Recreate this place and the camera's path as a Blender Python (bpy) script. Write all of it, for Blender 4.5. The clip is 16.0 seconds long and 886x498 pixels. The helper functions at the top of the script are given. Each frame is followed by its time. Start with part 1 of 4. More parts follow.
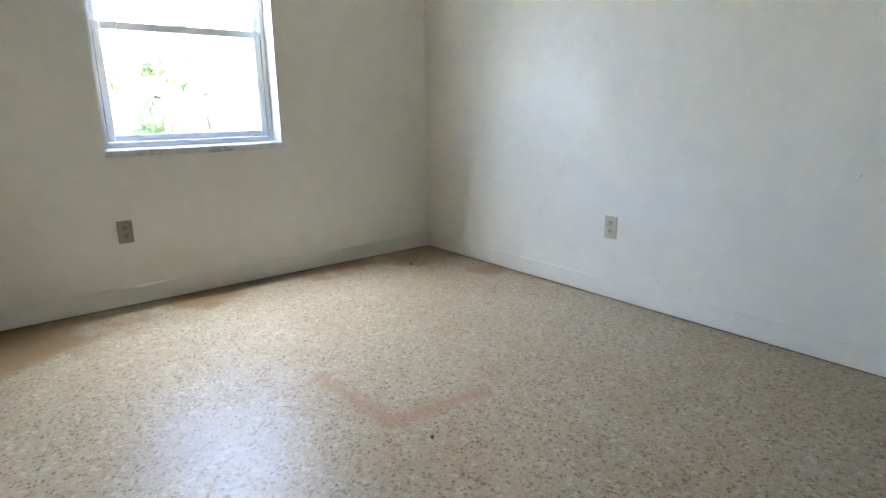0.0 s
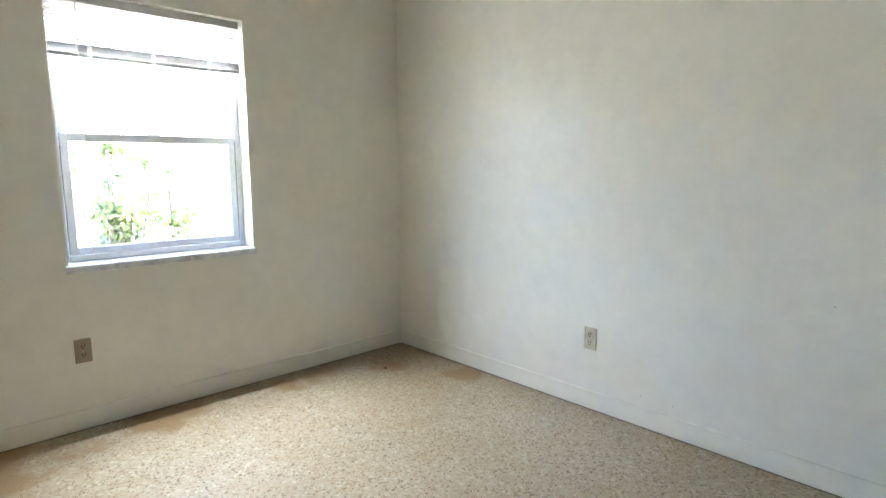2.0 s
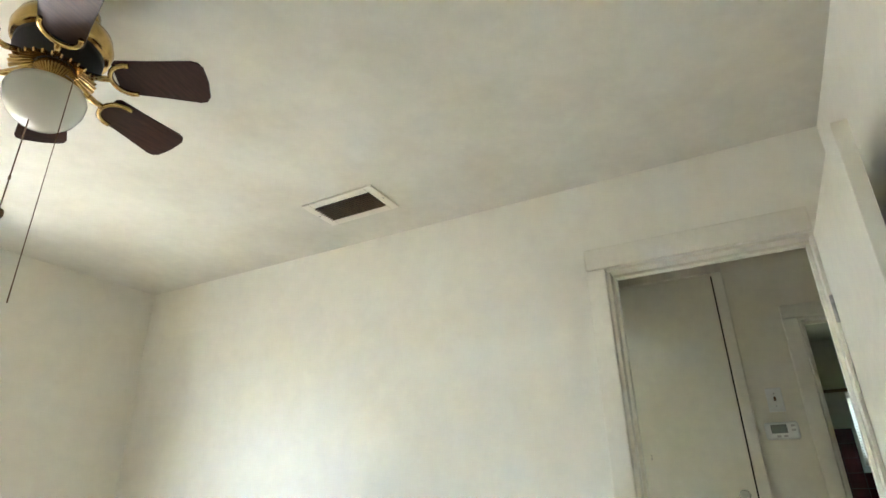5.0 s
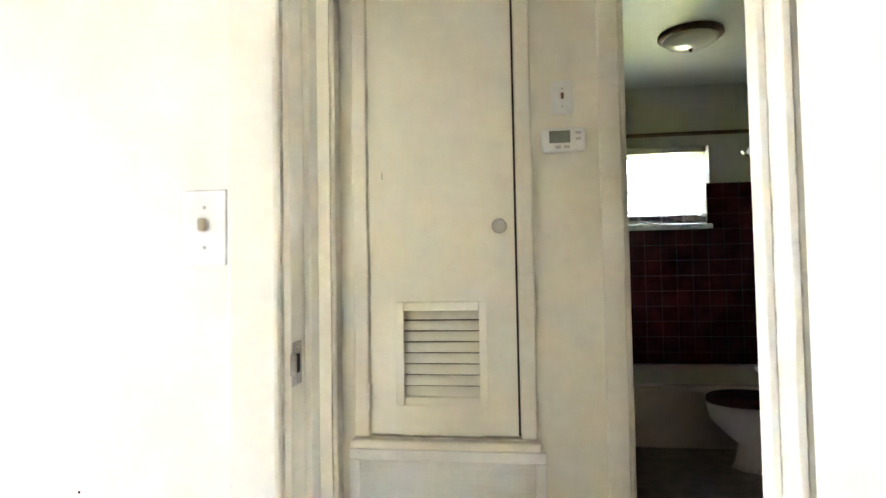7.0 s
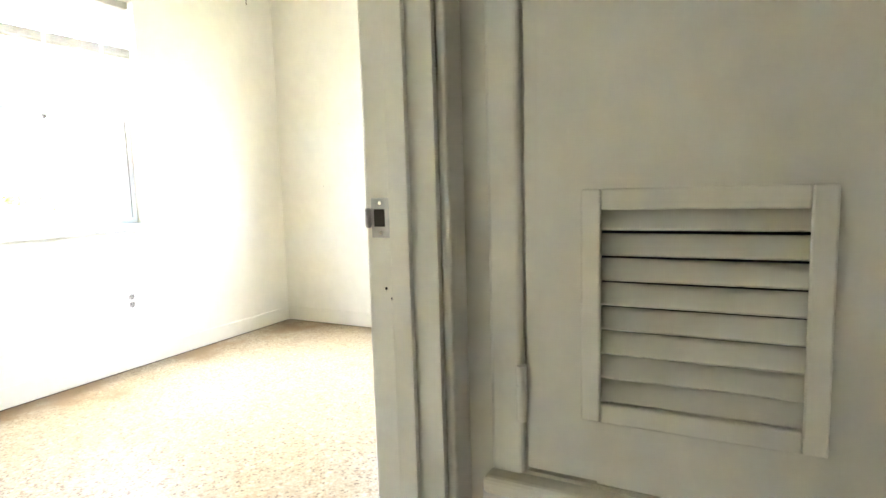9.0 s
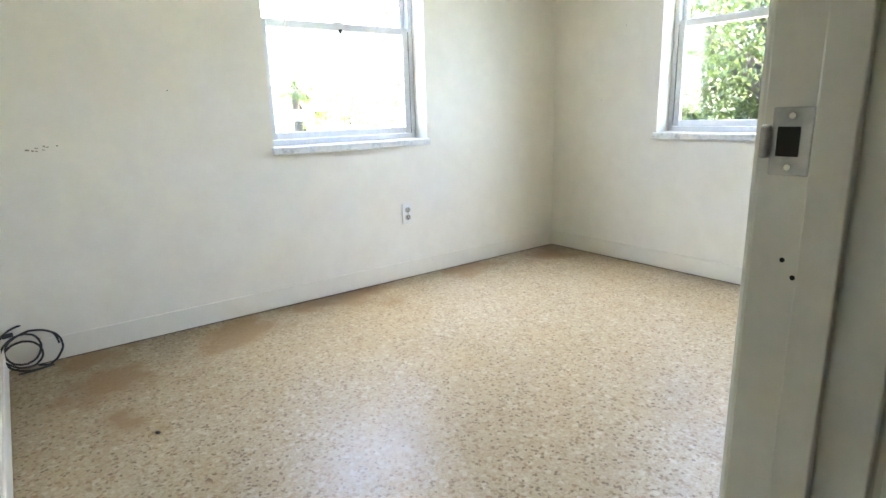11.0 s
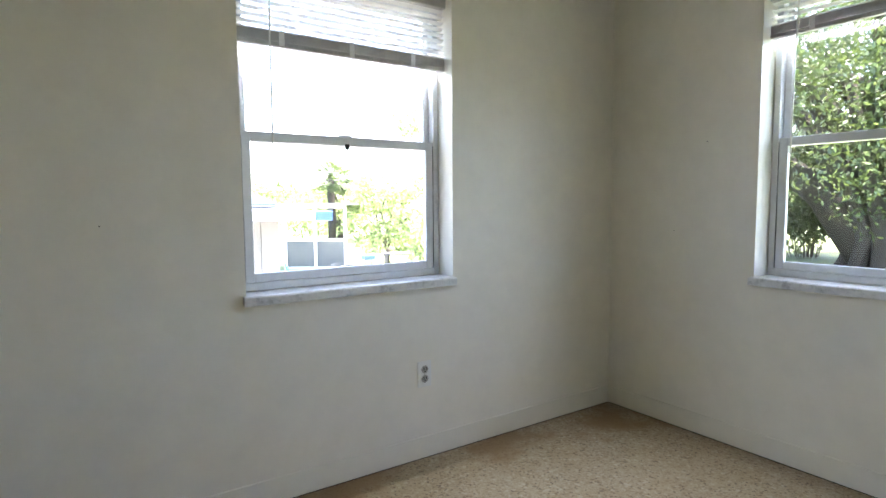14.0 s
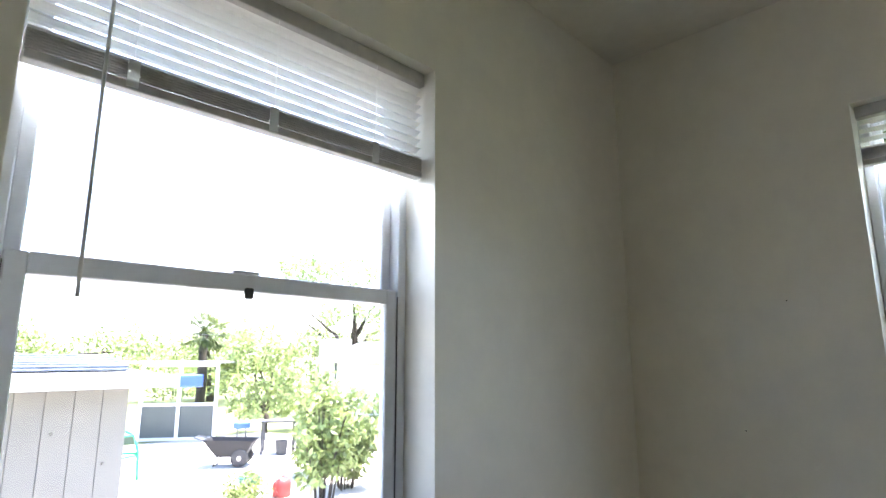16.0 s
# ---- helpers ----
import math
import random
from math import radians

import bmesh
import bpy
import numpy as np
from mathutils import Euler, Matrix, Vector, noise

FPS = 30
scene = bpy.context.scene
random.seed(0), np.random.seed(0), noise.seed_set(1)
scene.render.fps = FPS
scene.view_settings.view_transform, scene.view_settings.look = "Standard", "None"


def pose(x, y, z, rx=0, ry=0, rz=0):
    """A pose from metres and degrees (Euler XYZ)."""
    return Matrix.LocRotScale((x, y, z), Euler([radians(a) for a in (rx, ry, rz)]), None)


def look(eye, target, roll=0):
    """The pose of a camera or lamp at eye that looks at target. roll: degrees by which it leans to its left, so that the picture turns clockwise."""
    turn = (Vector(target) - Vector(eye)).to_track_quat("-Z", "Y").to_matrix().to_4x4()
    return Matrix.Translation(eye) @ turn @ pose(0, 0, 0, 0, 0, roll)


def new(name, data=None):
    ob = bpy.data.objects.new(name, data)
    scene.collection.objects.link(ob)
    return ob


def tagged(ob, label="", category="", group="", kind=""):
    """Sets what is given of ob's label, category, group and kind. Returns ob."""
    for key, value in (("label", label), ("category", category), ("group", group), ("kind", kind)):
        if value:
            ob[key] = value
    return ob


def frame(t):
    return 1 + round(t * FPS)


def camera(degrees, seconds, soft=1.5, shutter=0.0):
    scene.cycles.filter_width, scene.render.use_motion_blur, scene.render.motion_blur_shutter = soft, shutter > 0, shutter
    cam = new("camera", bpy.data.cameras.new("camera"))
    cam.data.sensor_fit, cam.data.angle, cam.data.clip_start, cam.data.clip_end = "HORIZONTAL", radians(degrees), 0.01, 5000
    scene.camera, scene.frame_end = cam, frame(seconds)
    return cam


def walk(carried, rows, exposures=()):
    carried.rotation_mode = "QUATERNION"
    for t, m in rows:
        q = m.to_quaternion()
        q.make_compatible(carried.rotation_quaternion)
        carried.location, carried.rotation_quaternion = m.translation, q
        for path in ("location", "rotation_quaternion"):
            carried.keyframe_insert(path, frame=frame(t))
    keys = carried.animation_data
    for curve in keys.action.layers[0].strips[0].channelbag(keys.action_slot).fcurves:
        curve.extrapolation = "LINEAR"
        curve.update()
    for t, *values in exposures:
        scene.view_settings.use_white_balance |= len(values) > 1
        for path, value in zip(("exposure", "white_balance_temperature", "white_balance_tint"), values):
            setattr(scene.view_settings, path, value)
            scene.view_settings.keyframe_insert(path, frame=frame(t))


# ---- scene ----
cam = camera(76.3, 16.0)
PATH = [
    (0, (-2.412, -3.141, 0.973), (-1.19, -1.635, 0.482), -0.7),
    (0.5, (-2.418, -3.15, 0.973), (-1.146, -1.728, 0.372), -0.6),
    (1, (-2.407, -3.111, 1.034), (-1.118, -1.714, 0.411), -0.6),
    (1.5, (-2.394, -3.053, 1.152), (-1.083, -1.641, 0.614), -0.5),
    (2, (-2.42, -3.008, 1.229), (-1.065, -1.566, 0.94), -0.2),
    (2.5, (-2.439, -2.98, 1.315), (-1.087, -1.508, 1.391), -0.1),
    (3, (-2.493, -2.925, 1.405), (-1.167, -1.493, 1.842), -0.4),
    (3.5, (-2.504, -2.943, 1.439), (-1.239, -1.559, 2.135), -0.5),
    (4, (-2.439, -3.019, 1.415), (-1.191, -1.685, 2.228), -0.7),
    (4.5, (-2.312, -3.192, 1.32), (-0.919, -2.019, 2.146), -1.2),
    (5, (-2.157, -3.279, 1.231), (-0.538, -2.41, 2.02), -1.1),
    (5.2, (-2.099, -3.266, 1.237), (-0.379, -2.535, 1.95), -1.1),
    (7.3, (-0.546, -3.188, 1.025), (1.439, -2.949, 1.063), -1.0),
    (7.5, (-0.398, -3.177, 1.02), (1.589, -2.951, 1.048), -1.1),
    (8, (-0.108, -3.138, 1.005), (1.865, -2.814, 0.995), -1.5),
    (8.5, (0.124, -3.049, 0.971), (2.051, -2.527, 0.844), -1.3),
    (9, (0.269, -2.975, 0.949), (2.037, -2.066, 0.729), -1.7),
    (9.5, (0.328, -2.909, 0.943), (1.793, -1.573, 0.681), -1.7),
    (10, (0.339, -2.8, 0.932), (1.642, -1.314, 0.631), -0.4),
    (10.2, (0.372, -2.762, 0.915), (1.630, -1.246, 0.571), -1.0),
    (12.3, (0.515, -2.62, 1.027), (1.634, -1.051, 0.492), -0.7),
    (12.5, (0.569, -2.567, 1.04), (1.687, -0.983, 0.547), -0.6),
    (13, (0.689, -2.455, 1.074), (1.803, -0.837, 0.696), -0.4),
    (13.5, (0.84, -2.294, 1.1), (1.951, -0.654, 0.824), -0.4),
    (14, (0.919, -2.094, 1.12), (2.036, -0.444, 0.956), -0.4),
    (14.5, (0.991, -1.852, 1.153), (2.149, -0.222, 1.127), -0.2),
    (15, (1.11, -1.544, 1.189), (2.321, 0.042, 1.324), -0.2),
    (15.5, (1.169, -1.266, 1.207), (2.454, 0.238, 1.503), -0.2),
    (16, (1.338, -1.074, 1.214), (2.744, 0.298, 1.593), -0.1),
]
EXPOSURES = [(0, 5.5, 6100, 16), (2, 5.65, 6400, 14), (3.5, 5.45, 7000, 9), (4.2, 5.8, 6800, 9), (5.2, 6.3, 6650, 12), (7.4, 7.35, 6950, 21), (8.2, 7.25, 6950, 19),
             (9, 6.35, 6850, 18), (9.5, 5.5, 6650, 17), (10, 5.25, 6550, 16), (12.5, 4.9, 6450, 18), (14.5, 3.65, 6500, 18), (16, 3.38, 6400, 19)]
walk(cam, [(t, look(eye, target, roll)) for t, eye, target, roll in PATH], EXPOSURES)

# ---- world, sun and exposure ----
world = bpy.data.worlds.new("sky")
scene.world = world
world.use_nodes = True
wn = world.node_tree.nodes
sky = wn.new("ShaderNodeTexSky")
sky.sky_type = "NISHITA"
sky.sun_disc = False
sky.sun_elevation = radians(73)
sky.sun_rotation = radians(78)
wn["Background"].inputs["Strength"].default_value = 0.15
world.node_tree.links.new(sky.outputs[0], wn["Background"].inputs["Color"])
sun = new("sun", bpy.data.lights.new("sun", "SUN"))
sun.data.energy, sun.data.angle, sun.data.color = 4.2, radians(0.5), (1.0, 0.95, 0.88)
sun.matrix_world = look((0, 0, 0), (-0.28, -0.06, -0.958))


def window_light(x, y, z, turn, width, watts):
    """Sky light in a window's opening, just behind the gathered blind, falling into the room."""
    ob = new("window_sky_light", bpy.data.lights.new("window_sky_light", "AREA"))
    ob.data.shape, ob.data.size, ob.data.size_y, ob.data.energy = "RECTANGLE", width, 0.034, watts
    ob.data.color, ob.data.spread = (0.78, 0.89, 1.0), radians(106)
    ob.matrix_world = pose(x, y, z, -52, 0, turn)


window_light(-1.49, 0.090, 1.752, 0, 0.80, 1.2)
window_light(1.902, 0.035, 1.718, 0, 0.82, 0.85)
window_light(3.500, -1.278, 1.826, -90, 0.80, 0.65)


# ---- materials ----
def material(name):
    m = bpy.data.materials.new(name)
    m.use_nodes = True
    return m, m.node_tree.nodes, m.node_tree.links, m.node_tree.nodes["Principled BSDF"]


def coords(nodes, links, scale):
    tc = nodes.new("ShaderNodeNewGeometry")
    mp = nodes.new("ShaderNodeMapping")
    mp.inputs["Scale"].default_value = scale if isinstance(scale, tuple) else (scale, scale, scale)
    links.new(tc.outputs["Position"], mp.inputs["Vector"])
    return mp.outputs["Vector"]


def noise_tex(nodes, links, scale, detail=4.0, rough=0.55, stretch=(1, 1, 1)):
    n = nodes.new("ShaderNodeTexNoise")
    n.inputs["Scale"].default_value = scale
    n.inputs["Detail"].default_value = detail
    n.inputs["Roughness"].default_value = rough
    links.new(coords(nodes, links, stretch), n.inputs["Vector"])
    return n.outputs["Fac"]


def ramp(nodes, links, fac, stops):
    r = nodes.new("ShaderNodeValToRGB")
    while len(r.color_ramp.elements) < len(stops):
        r.color_ramp.elements.new(0.5)
    for e, (p, c) in zip(r.color_ramp.elements, stops):
        e.position = p
        e.color = (*c, 1) if len(c) == 3 else c
    links.new(fac, r.inputs["Fac"])
    return r.outputs["Color"]


def mixed(nodes, links, fac, a, b, mode="MIX"):
    x = nodes.new("ShaderNodeMix")
    x.data_type, x.blend_type = "RGBA", mode
    for key, v in ((0, fac), (6, a), (7, b)):
        if isinstance(v, (int, float)):
            x.inputs[key].default_value = v
        elif isinstance(v, tuple):
            x.inputs[key].default_value = (*v, 1)
        else:
            links.new(v, x.inputs[key])
    return x.outputs[2]


def bump(nodes, links, bsdf, height, strength, distance):
    b = nodes.new("ShaderNodeBump")
    b.inputs["Strength"].default_value = strength
    b.inputs["Distance"].default_value = distance
    links.new(height, b.inputs["Height"])
    links.new(b.outputs["Normal"], bsdf.inputs["Normal"])


def painted(name, colour, dirt, rough=0.5, amount=0.5, scale=1.6, grain=90, relief=0.15):
    """Paint with blotches, fine grain and roller relief."""
    m, n, l, b = material(name)
    big = ramp(n, l, noise_tex(n, l, scale, 6, 0.6), [(0.36, (0, 0, 0)), (0.80, (amount,) * 3)])
    small = ramp(n, l, noise_tex(n, l, scale * 9, 5, 0.6), [(0.3, (0.94,) * 3), (0.7, (1.0,) * 3)])
    c = mixed(n, l, big, colour, dirt)
    c = mixed(n, l, 1.0, c, small, "MULTIPLY")
    l.new(c, b.inputs["Base Color"])
    b.inputs["Roughness"].default_value = rough
    bump(n, l, b, noise_tex(n, l, grain, 3), relief, 0.004)
    return m


def plain(name, colour, rough=0.5, metal=0.0, vary=0.08, scale=30):
    m, n, l, b = material(name)
    lo = tuple(max(0, v * (1 - vary * 2)) for v in colour)
    l.new(ramp(n, l, noise_tex(n, l, scale, 4), [(0.3, lo), (0.65, colour)]), b.inputs["Base Color"])
    b.inputs["Roughness"].default_value = rough
    b.inputs["Metallic"].default_value = metal
    return m


STAINS = [((-0.737, -0.128), 0.16), ((-0.359, -0.332), 0.12), ((-2.353, -0.171), 0.42), ((-0.97, -0.162), 0.13), ((0.602, -0.422), 0.22), ((0.501, -0.066), 0.25), ((1.79, -0.11), 0.3), ((3.677, -0.831), 0.22), ((-2.482, -0.362), 0.3),
          ((-1.55, -0.10), 0.24), ((-0.10, -0.75), 0.12), ((1.15, -0.20), 0.26), ((2.6, -0.12), 0.22), ((3.25, -0.25), 0.24), ((0.62, -0.80), 0.14)]
SCRAPES = [((-1.567, -1.354), (-1.534, -1.782)), ((-1.534, -1.782), (-1.168, -1.834))]


def vmath(n, l, op, a, b=None):
    x = n.new("ShaderNodeVectorMath")
    x.operation = op
    for k, v in enumerate((a, b)):
        if v is None:
            continue
        if isinstance(v, tuple):
            x.inputs[k].default_value = v
        else:
            l.new(v, x.inputs[k])
    return x


def smath(n, l, op, a, b):
    x = n.new("ShaderNodeMath")
    x.operation = op
    for k, v in enumerate((a, b)):
        if isinstance(v, (int, float)):
            x.inputs[k].default_value = v
        else:
            l.new(v, x.inputs[k])
    return x.outputs[0]


def terrazzo():
    m, n, l, b = material("terrazzo")
    pos = coords(n, l, 1)

    def chips(scale, channel, stops):
        v = n.new("ShaderNodeTexVoronoi")
        v.inputs["Scale"].default_value = scale
        l.new(pos, v.inputs["Vector"])
        sep = n.new("ShaderNodeSeparateColor")
        l.new(v.outputs["Color"], sep.inputs[0])
        return ramp(n, l, sep.outputs[channel], stops)

    c = chips(165, 0, [(0.0, (0.47, 0.38, 0.28)), (0.12, (0.54, 0.46, 0.35)), (0.30, (0.61, 0.53, 0.42)),
                       (0.60, (0.64, 0.565, 0.455)), (0.85, (0.68, 0.615, 0.51)), (1.0, (0.72, 0.67, 0.58))])
    dark = chips(95, 1, [(0.87, (0, 0, 0)), (0.96, (0.62,) * 3)])
    c = mixed(n, l, dark, c, (0.33, 0.23, 0.14))
    pale = chips(80, 2, [(0.86, (0, 0, 0)), (0.98, (0.6,) * 3)])
    c = mixed(n, l, pale, c, (0.84, 0.81, 0.74))
    wash = ramp(n, l, noise_tex(n, l, 0.8, 5, 0.6), [(0.25, (0.68, 0.645, 0.575)), (0.72, (0.565, 0.48, 0.345))])
    c = mixed(n, l, 1.0, c, wash, "MULTIPLY")
    cloud = noise_tex(n, l, 3.2, 6, 0.65)
    # ground-in dirt in small patches, and thin dark grit
    patch = ramp(n, l, noise_tex(n, l, 6.5, 7, 0.7), [(0.50, (0, 0, 0)), (0.78, (0.55,) * 3)])
    c = mixed(n, l, patch, c, (0.36, 0.27, 0.16))
    grit = chips(130, 2, [(0.0, (0.75,) * 3), (0.05, (0.6,) * 3), (0.07, (0, 0, 0))])
    c = mixed(n, l, grit, c, (0.13, 0.085, 0.05))
    # rust and damp stains with ragged rims
    total = None
    for (x, y), r in STAINS:
        d = vmath(n, l, "DISTANCE", pos, (x, y, 0.0)).outputs["Value"]
        d = smath(n, l, "ADD", smath(n, l, "DIVIDE", d, r), smath(n, l, "MULTIPLY", smath(n, l, "SUBTRACT", cloud, 0.5), 4.2))
        k = smath(n, l, "SUBTRACT", 1.0, d)
        total = k if total is None else smath(n, l, "MAXIMUM", total, k)
    c = mixed(n, l, ramp(n, l, total, [(0.0, (0, 0, 0)), (0.6, (0.85,) * 3)]), c, (0.27, 0.165, 0.075))
    # two faint worn scrapes
    total = None
    for p, q in SCRAPES:
        p, q = Vector((*p, 0)), Vector((*q, 0))
        u = (q - p).normalized()
        rel = vmath(n, l, "SUBTRACT", pos, tuple(p)).outputs["Vector"]
        along = vmath(n, l, "DOT_PRODUCT", rel, tuple(u)).outputs["Value"]
        along = smath(n, l, "MINIMUM", smath(n, l, "MAXIMUM", along, 0.0), (q - p).length)
        sc = n.new("ShaderNodeVectorMath")
        sc.operation = "SCALE"
        sc.inputs[0].default_value = tuple(u)
        l.new(along, sc.inputs["Scale"])
        d = vmath(n, l, "DISTANCE", rel, sc.outputs["Vector"]).outputs["Value"]
        k = smath(n, l, "SUBTRACT", 1.0, smath(n, l, "ADD", smath(n, l, "DIVIDE", d, 0.055), smath(n, l, "MULTIPLY", smath(n, l, "SUBTRACT", cloud, 0.45), 2.0)))
        total = k if total is None else smath(n, l, "MAXIMUM", total, k)
    c = mixed(n, l, ramp(n, l, total, [(0.0, (0, 0, 0)), (0.8, (0.6,) * 3)]), c, (0.33, 0.19, 0.11))
    l.new(c, b.inputs["Base Color"])
    gloss = ramp(n, l, noise_tex(n, l, 3.0, 5), [(0.35, (0.33,) * 3), (0.7, (0.44,) * 3)])
    l.new(gloss, b.inputs["Roughness"])
    b.inputs["Specular IOR Level"].default_value = 0.20
    bump(n, l, b, noise_tex(n, l, 160, 2), 0.06, 0.002)
    return m


def pane_glass():
    m, n, l, b = material("window_glass")
    b.inputs["Base Color"].default_value = (0.97, 0.99, 0.98, 1)
    b.inputs["Roughness"].default_value = 0.0
    b.inputs["IOR"].default_value = 1.45
    b.inputs["Transmission Weight"].default_value = 1.0
    return m


def leafy(name, dark, light):
    m, n, l, b = material(name)
    g = n.new("ShaderNodeNewGeometry")
    c = ramp(n, l, g.outputs["Random Per Island"], [(0.0, dark), (0.6, light), (1.0, tuple(v * 1.4 for v in light))])
    l.new(c, b.inputs["Base Color"])
    b.inputs["Roughness"].default_value = 0.45
    t = n.new("ShaderNodeBsdfTranslucent")
    l.new(c, t.inputs["Color"])
    x = n.new("ShaderNodeMixShader")
    x.inputs[0].default_value = 0.35
    l.new(b.outputs[0], x.inputs[1])
    l.new(t.outputs[0], x.inputs[2])
    l.new(x.outputs[0], n["Material Output"].inputs["Surface"])
    return m


def slat_vinyl():
    m, n, l, b = material("blind_vinyl")
    b.inputs["Base Color"].default_value = (0.80, 0.79, 0.74, 1)
    b.inputs["Roughness"].default_value = 0.4
    t = n.new("ShaderNodeBsdfTranslucent")
    t.inputs["Color"].default_value = (0.90, 0.90, 0.87, 1)
    x = n.new("ShaderNodeMixShader")
    x.inputs[0].default_value = 0.65
    l.new(b.outputs[0], x.inputs[1])
    l.new(t.outputs[0], x.inputs[2])
    l.new(x.outputs[0], n["Material Output"].inputs["Surface"])
    return m


def wood(name, a, b_col, rough=0.35):
    m, n, l, b = material(name)
    l.new(ramp(n, l, noise_tex(n, l, 14, 6, 0.6, (1, 9, 1)), [(0.3, a), (0.7, b_col)]), b.inputs["Base Color"])
    b.inputs["Roughness"].default_value = rough
    return m


def marble():
    m, n, l, b = material("marble")
    l.new(ramp(n, l, noise_tex(n, l, 18, 8, 0.7), [(0.35, (0.42, 0.42, 0.42)), (0.5, (0.70, 0.70, 0.69)), (0.65, (0.78, 0.77, 0.75))]), b.inputs["Base Color"])
    b.inputs["Roughness"].default_value = 0.3
    return m


WALL = painted("wall_paint", (0.86, 0.83, 0.74), (0.78, 0.72, 0.57), 0.38, 0.4, 1.1, 120, 0.10)
WALL_HALL = painted("hall_paint", (0.85, 0.81, 0.69), (0.76, 0.68, 0.52), 0.42, 0.4, 2.0, 120, 0.12)
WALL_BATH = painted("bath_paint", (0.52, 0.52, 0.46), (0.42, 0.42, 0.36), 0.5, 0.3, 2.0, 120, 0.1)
CEIL = painted("ceiling_paint", (0.80, 0.775, 0.69), (0.50, 0.47, 0.37), 0.75, 0.6, 1.7, 60, 0.3)
TRIM = painted("trim_paint", (0.83, 0.795, 0.69), (0.62, 0.54, 0.40), 0.32, 0.3, 3.5, 40, 0.06)
DOORP = painted("door_paint", (0.84, 0.805, 0.70), (0.72, 0.66, 0.50), 0.35, 0.3, 2.0, 40, 0.06)
FLOOR = terrazzo()
ALU = plain("white_aluminium", (0.78, 0.80, 0.82), 0.35, 0.0, 0.04)
DARKGAP = plain("dark_fill", (0.03, 0.025, 0.02), 0.9)
RUBBER = plain("black_rubber", (0.02, 0.02, 0.022), 0.5)
MARBLE = marble()
GLASS = pane_glass()
VINYL = slat_vinyl()
# darker copy of the blind vinyl, with the gathered slats' shade in its colour
VINYL_DARK = plain("darkened_vinyl", (0.50, 0.48, 0.45), 0.5)
IVORY = plain("ivory_plastic", (0.62, 0.56, 0.40), 0.35)
WHITEP = plain("white_plastic", (0.82, 0.82, 0.78), 0.35, 0, 0.03)
KNOB = plain("pale_polished_metal", (0.78, 0.75, 0.68), 0.22, 0.55, 0.08)
STEEL = plain("worn_steel", (0.55, 0.53, 0.50), 0.35, 1.0, 0.2)
CHROME = plain("chrome", (0.75, 0.75, 0.76), 0.12, 1.0, 0.04)
BRASS = plain("polished_brass", (0.62, 0.42, 0.17), 0.18, 1.0, 0.15)
BRONZE = plain("aged_bronze", (0.20, 0.13, 0.08), 0.35, 0.9, 0.2)
BLADE = wood("dark_blade_wood", (0.030, 0.010, 0.008), (0.060, 0.022, 0.016), 0.42)
BLADE.node_tree.nodes["Principled BSDF"].inputs["Specular IOR Level"].default_value = 0.2
BLADE_PALE = wood("pale_blade_wood", (0.55, 0.42, 0.25), (0.66, 0.52, 0.33), 0.4)
LCD = plain("lcd_grey", (0.16, 0.18, 0.16), 0.2)
PORCELAIN = plain("porcelain", (0.60, 0.52, 0.50), 0.12, 0, 0.03)
TILE = plain("oxblood_tile", (0.11, 0.020, 0.024), 0.12, 0, 0.25, 8)
GROUT = plain("dark_grout", (0.10, 0.06, 0.06), 0.8)
BATHFLOOR = plain("bath_floor_tile", (0.16, 0.12, 0.10), 0.4, 0, 0.3, 14)
SEATWOOD = wood("seat_wood", (0.07, 0.025, 0.02), (0.12, 0.04, 0.03), 0.25)
CABINET = wood("vanity_wood", (0.07, 0.025, 0.02), (0.13, 0.045, 0.03), 0.35)
COUNTER = plain("counter_top", (0.55, 0.48, 0.38), 0.25)
MIRROR = plain("mirror", (0.9, 0.9, 0.9), 0.02, 1.0, 0.0)
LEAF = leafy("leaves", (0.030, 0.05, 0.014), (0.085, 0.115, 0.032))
# lighter copy of the leaves: haze and glare outdoors are mixed into the colour
LEAF_WASHED = leafy("glare_washed_leaves", (0.11, 0.15, 0.05), (0.26, 0.32, 0.12))
BARK = painted("bark", (0.055, 0.042, 0.032), (0.022, 0.018, 0.014), 0.95, 0.9, 6, 14, 1.0)
GRASS = painted("lawn", (0.11, 0.15, 0.045), (0.20, 0.18, 0.09), 0.95, 0.8, 0.9, 30, 0.9)
CONCRETE = painted("sunlit_concrete", (0.45, 0.43, 0.40), (0.32, 0.30, 0.27), 0.85, 0.6, 0.7, 40, 0.3)
STUCCO = painted("neighbour_siding", (0.20, 0.19, 0.175), (0.15, 0.14, 0.125), 0.9, 0.5, 0.8, 50, 0.4)
ROOFING = painted("pale_roofing", (0.42, 0.42, 0.41), (0.28, 0.29, 0.31), 0.85, 0.6, 0.8, 20, 0.4)
PAINTW = plain("white_paint", (0.75, 0.75, 0.73), 0.5, 0, 0.05)
SCREEN = plain("dark_screen", (0.10, 0.11, 0.10), 0.9)
GREENP = plain("green_plastic", (0.02, 0.35, 0.20), 0.4)
BLUEP = plain("blue_plastic", (0.05, 0.12, 0.50), 0.4)
GREYP = plain("dark_grey_plastic", (0.06, 0.06, 0.065), 0.5)
TARP = plain("grey_blue_tarp", (0.16, 0.19, 0.24), 0.6, 0, 0.3, 9)
TEAL = plain("teal_plastic", (0.03, 0.16, 0.14), 0.45)
REDP = plain("faded_red_plastic", (0.42, 0.07, 0.07), 0.45)
FENCE = painted("white_fence", (0.62, 0.62, 0.60), (0.5, 0.5, 0.48), 0.8, 0.4, 1, 30, 0.2)


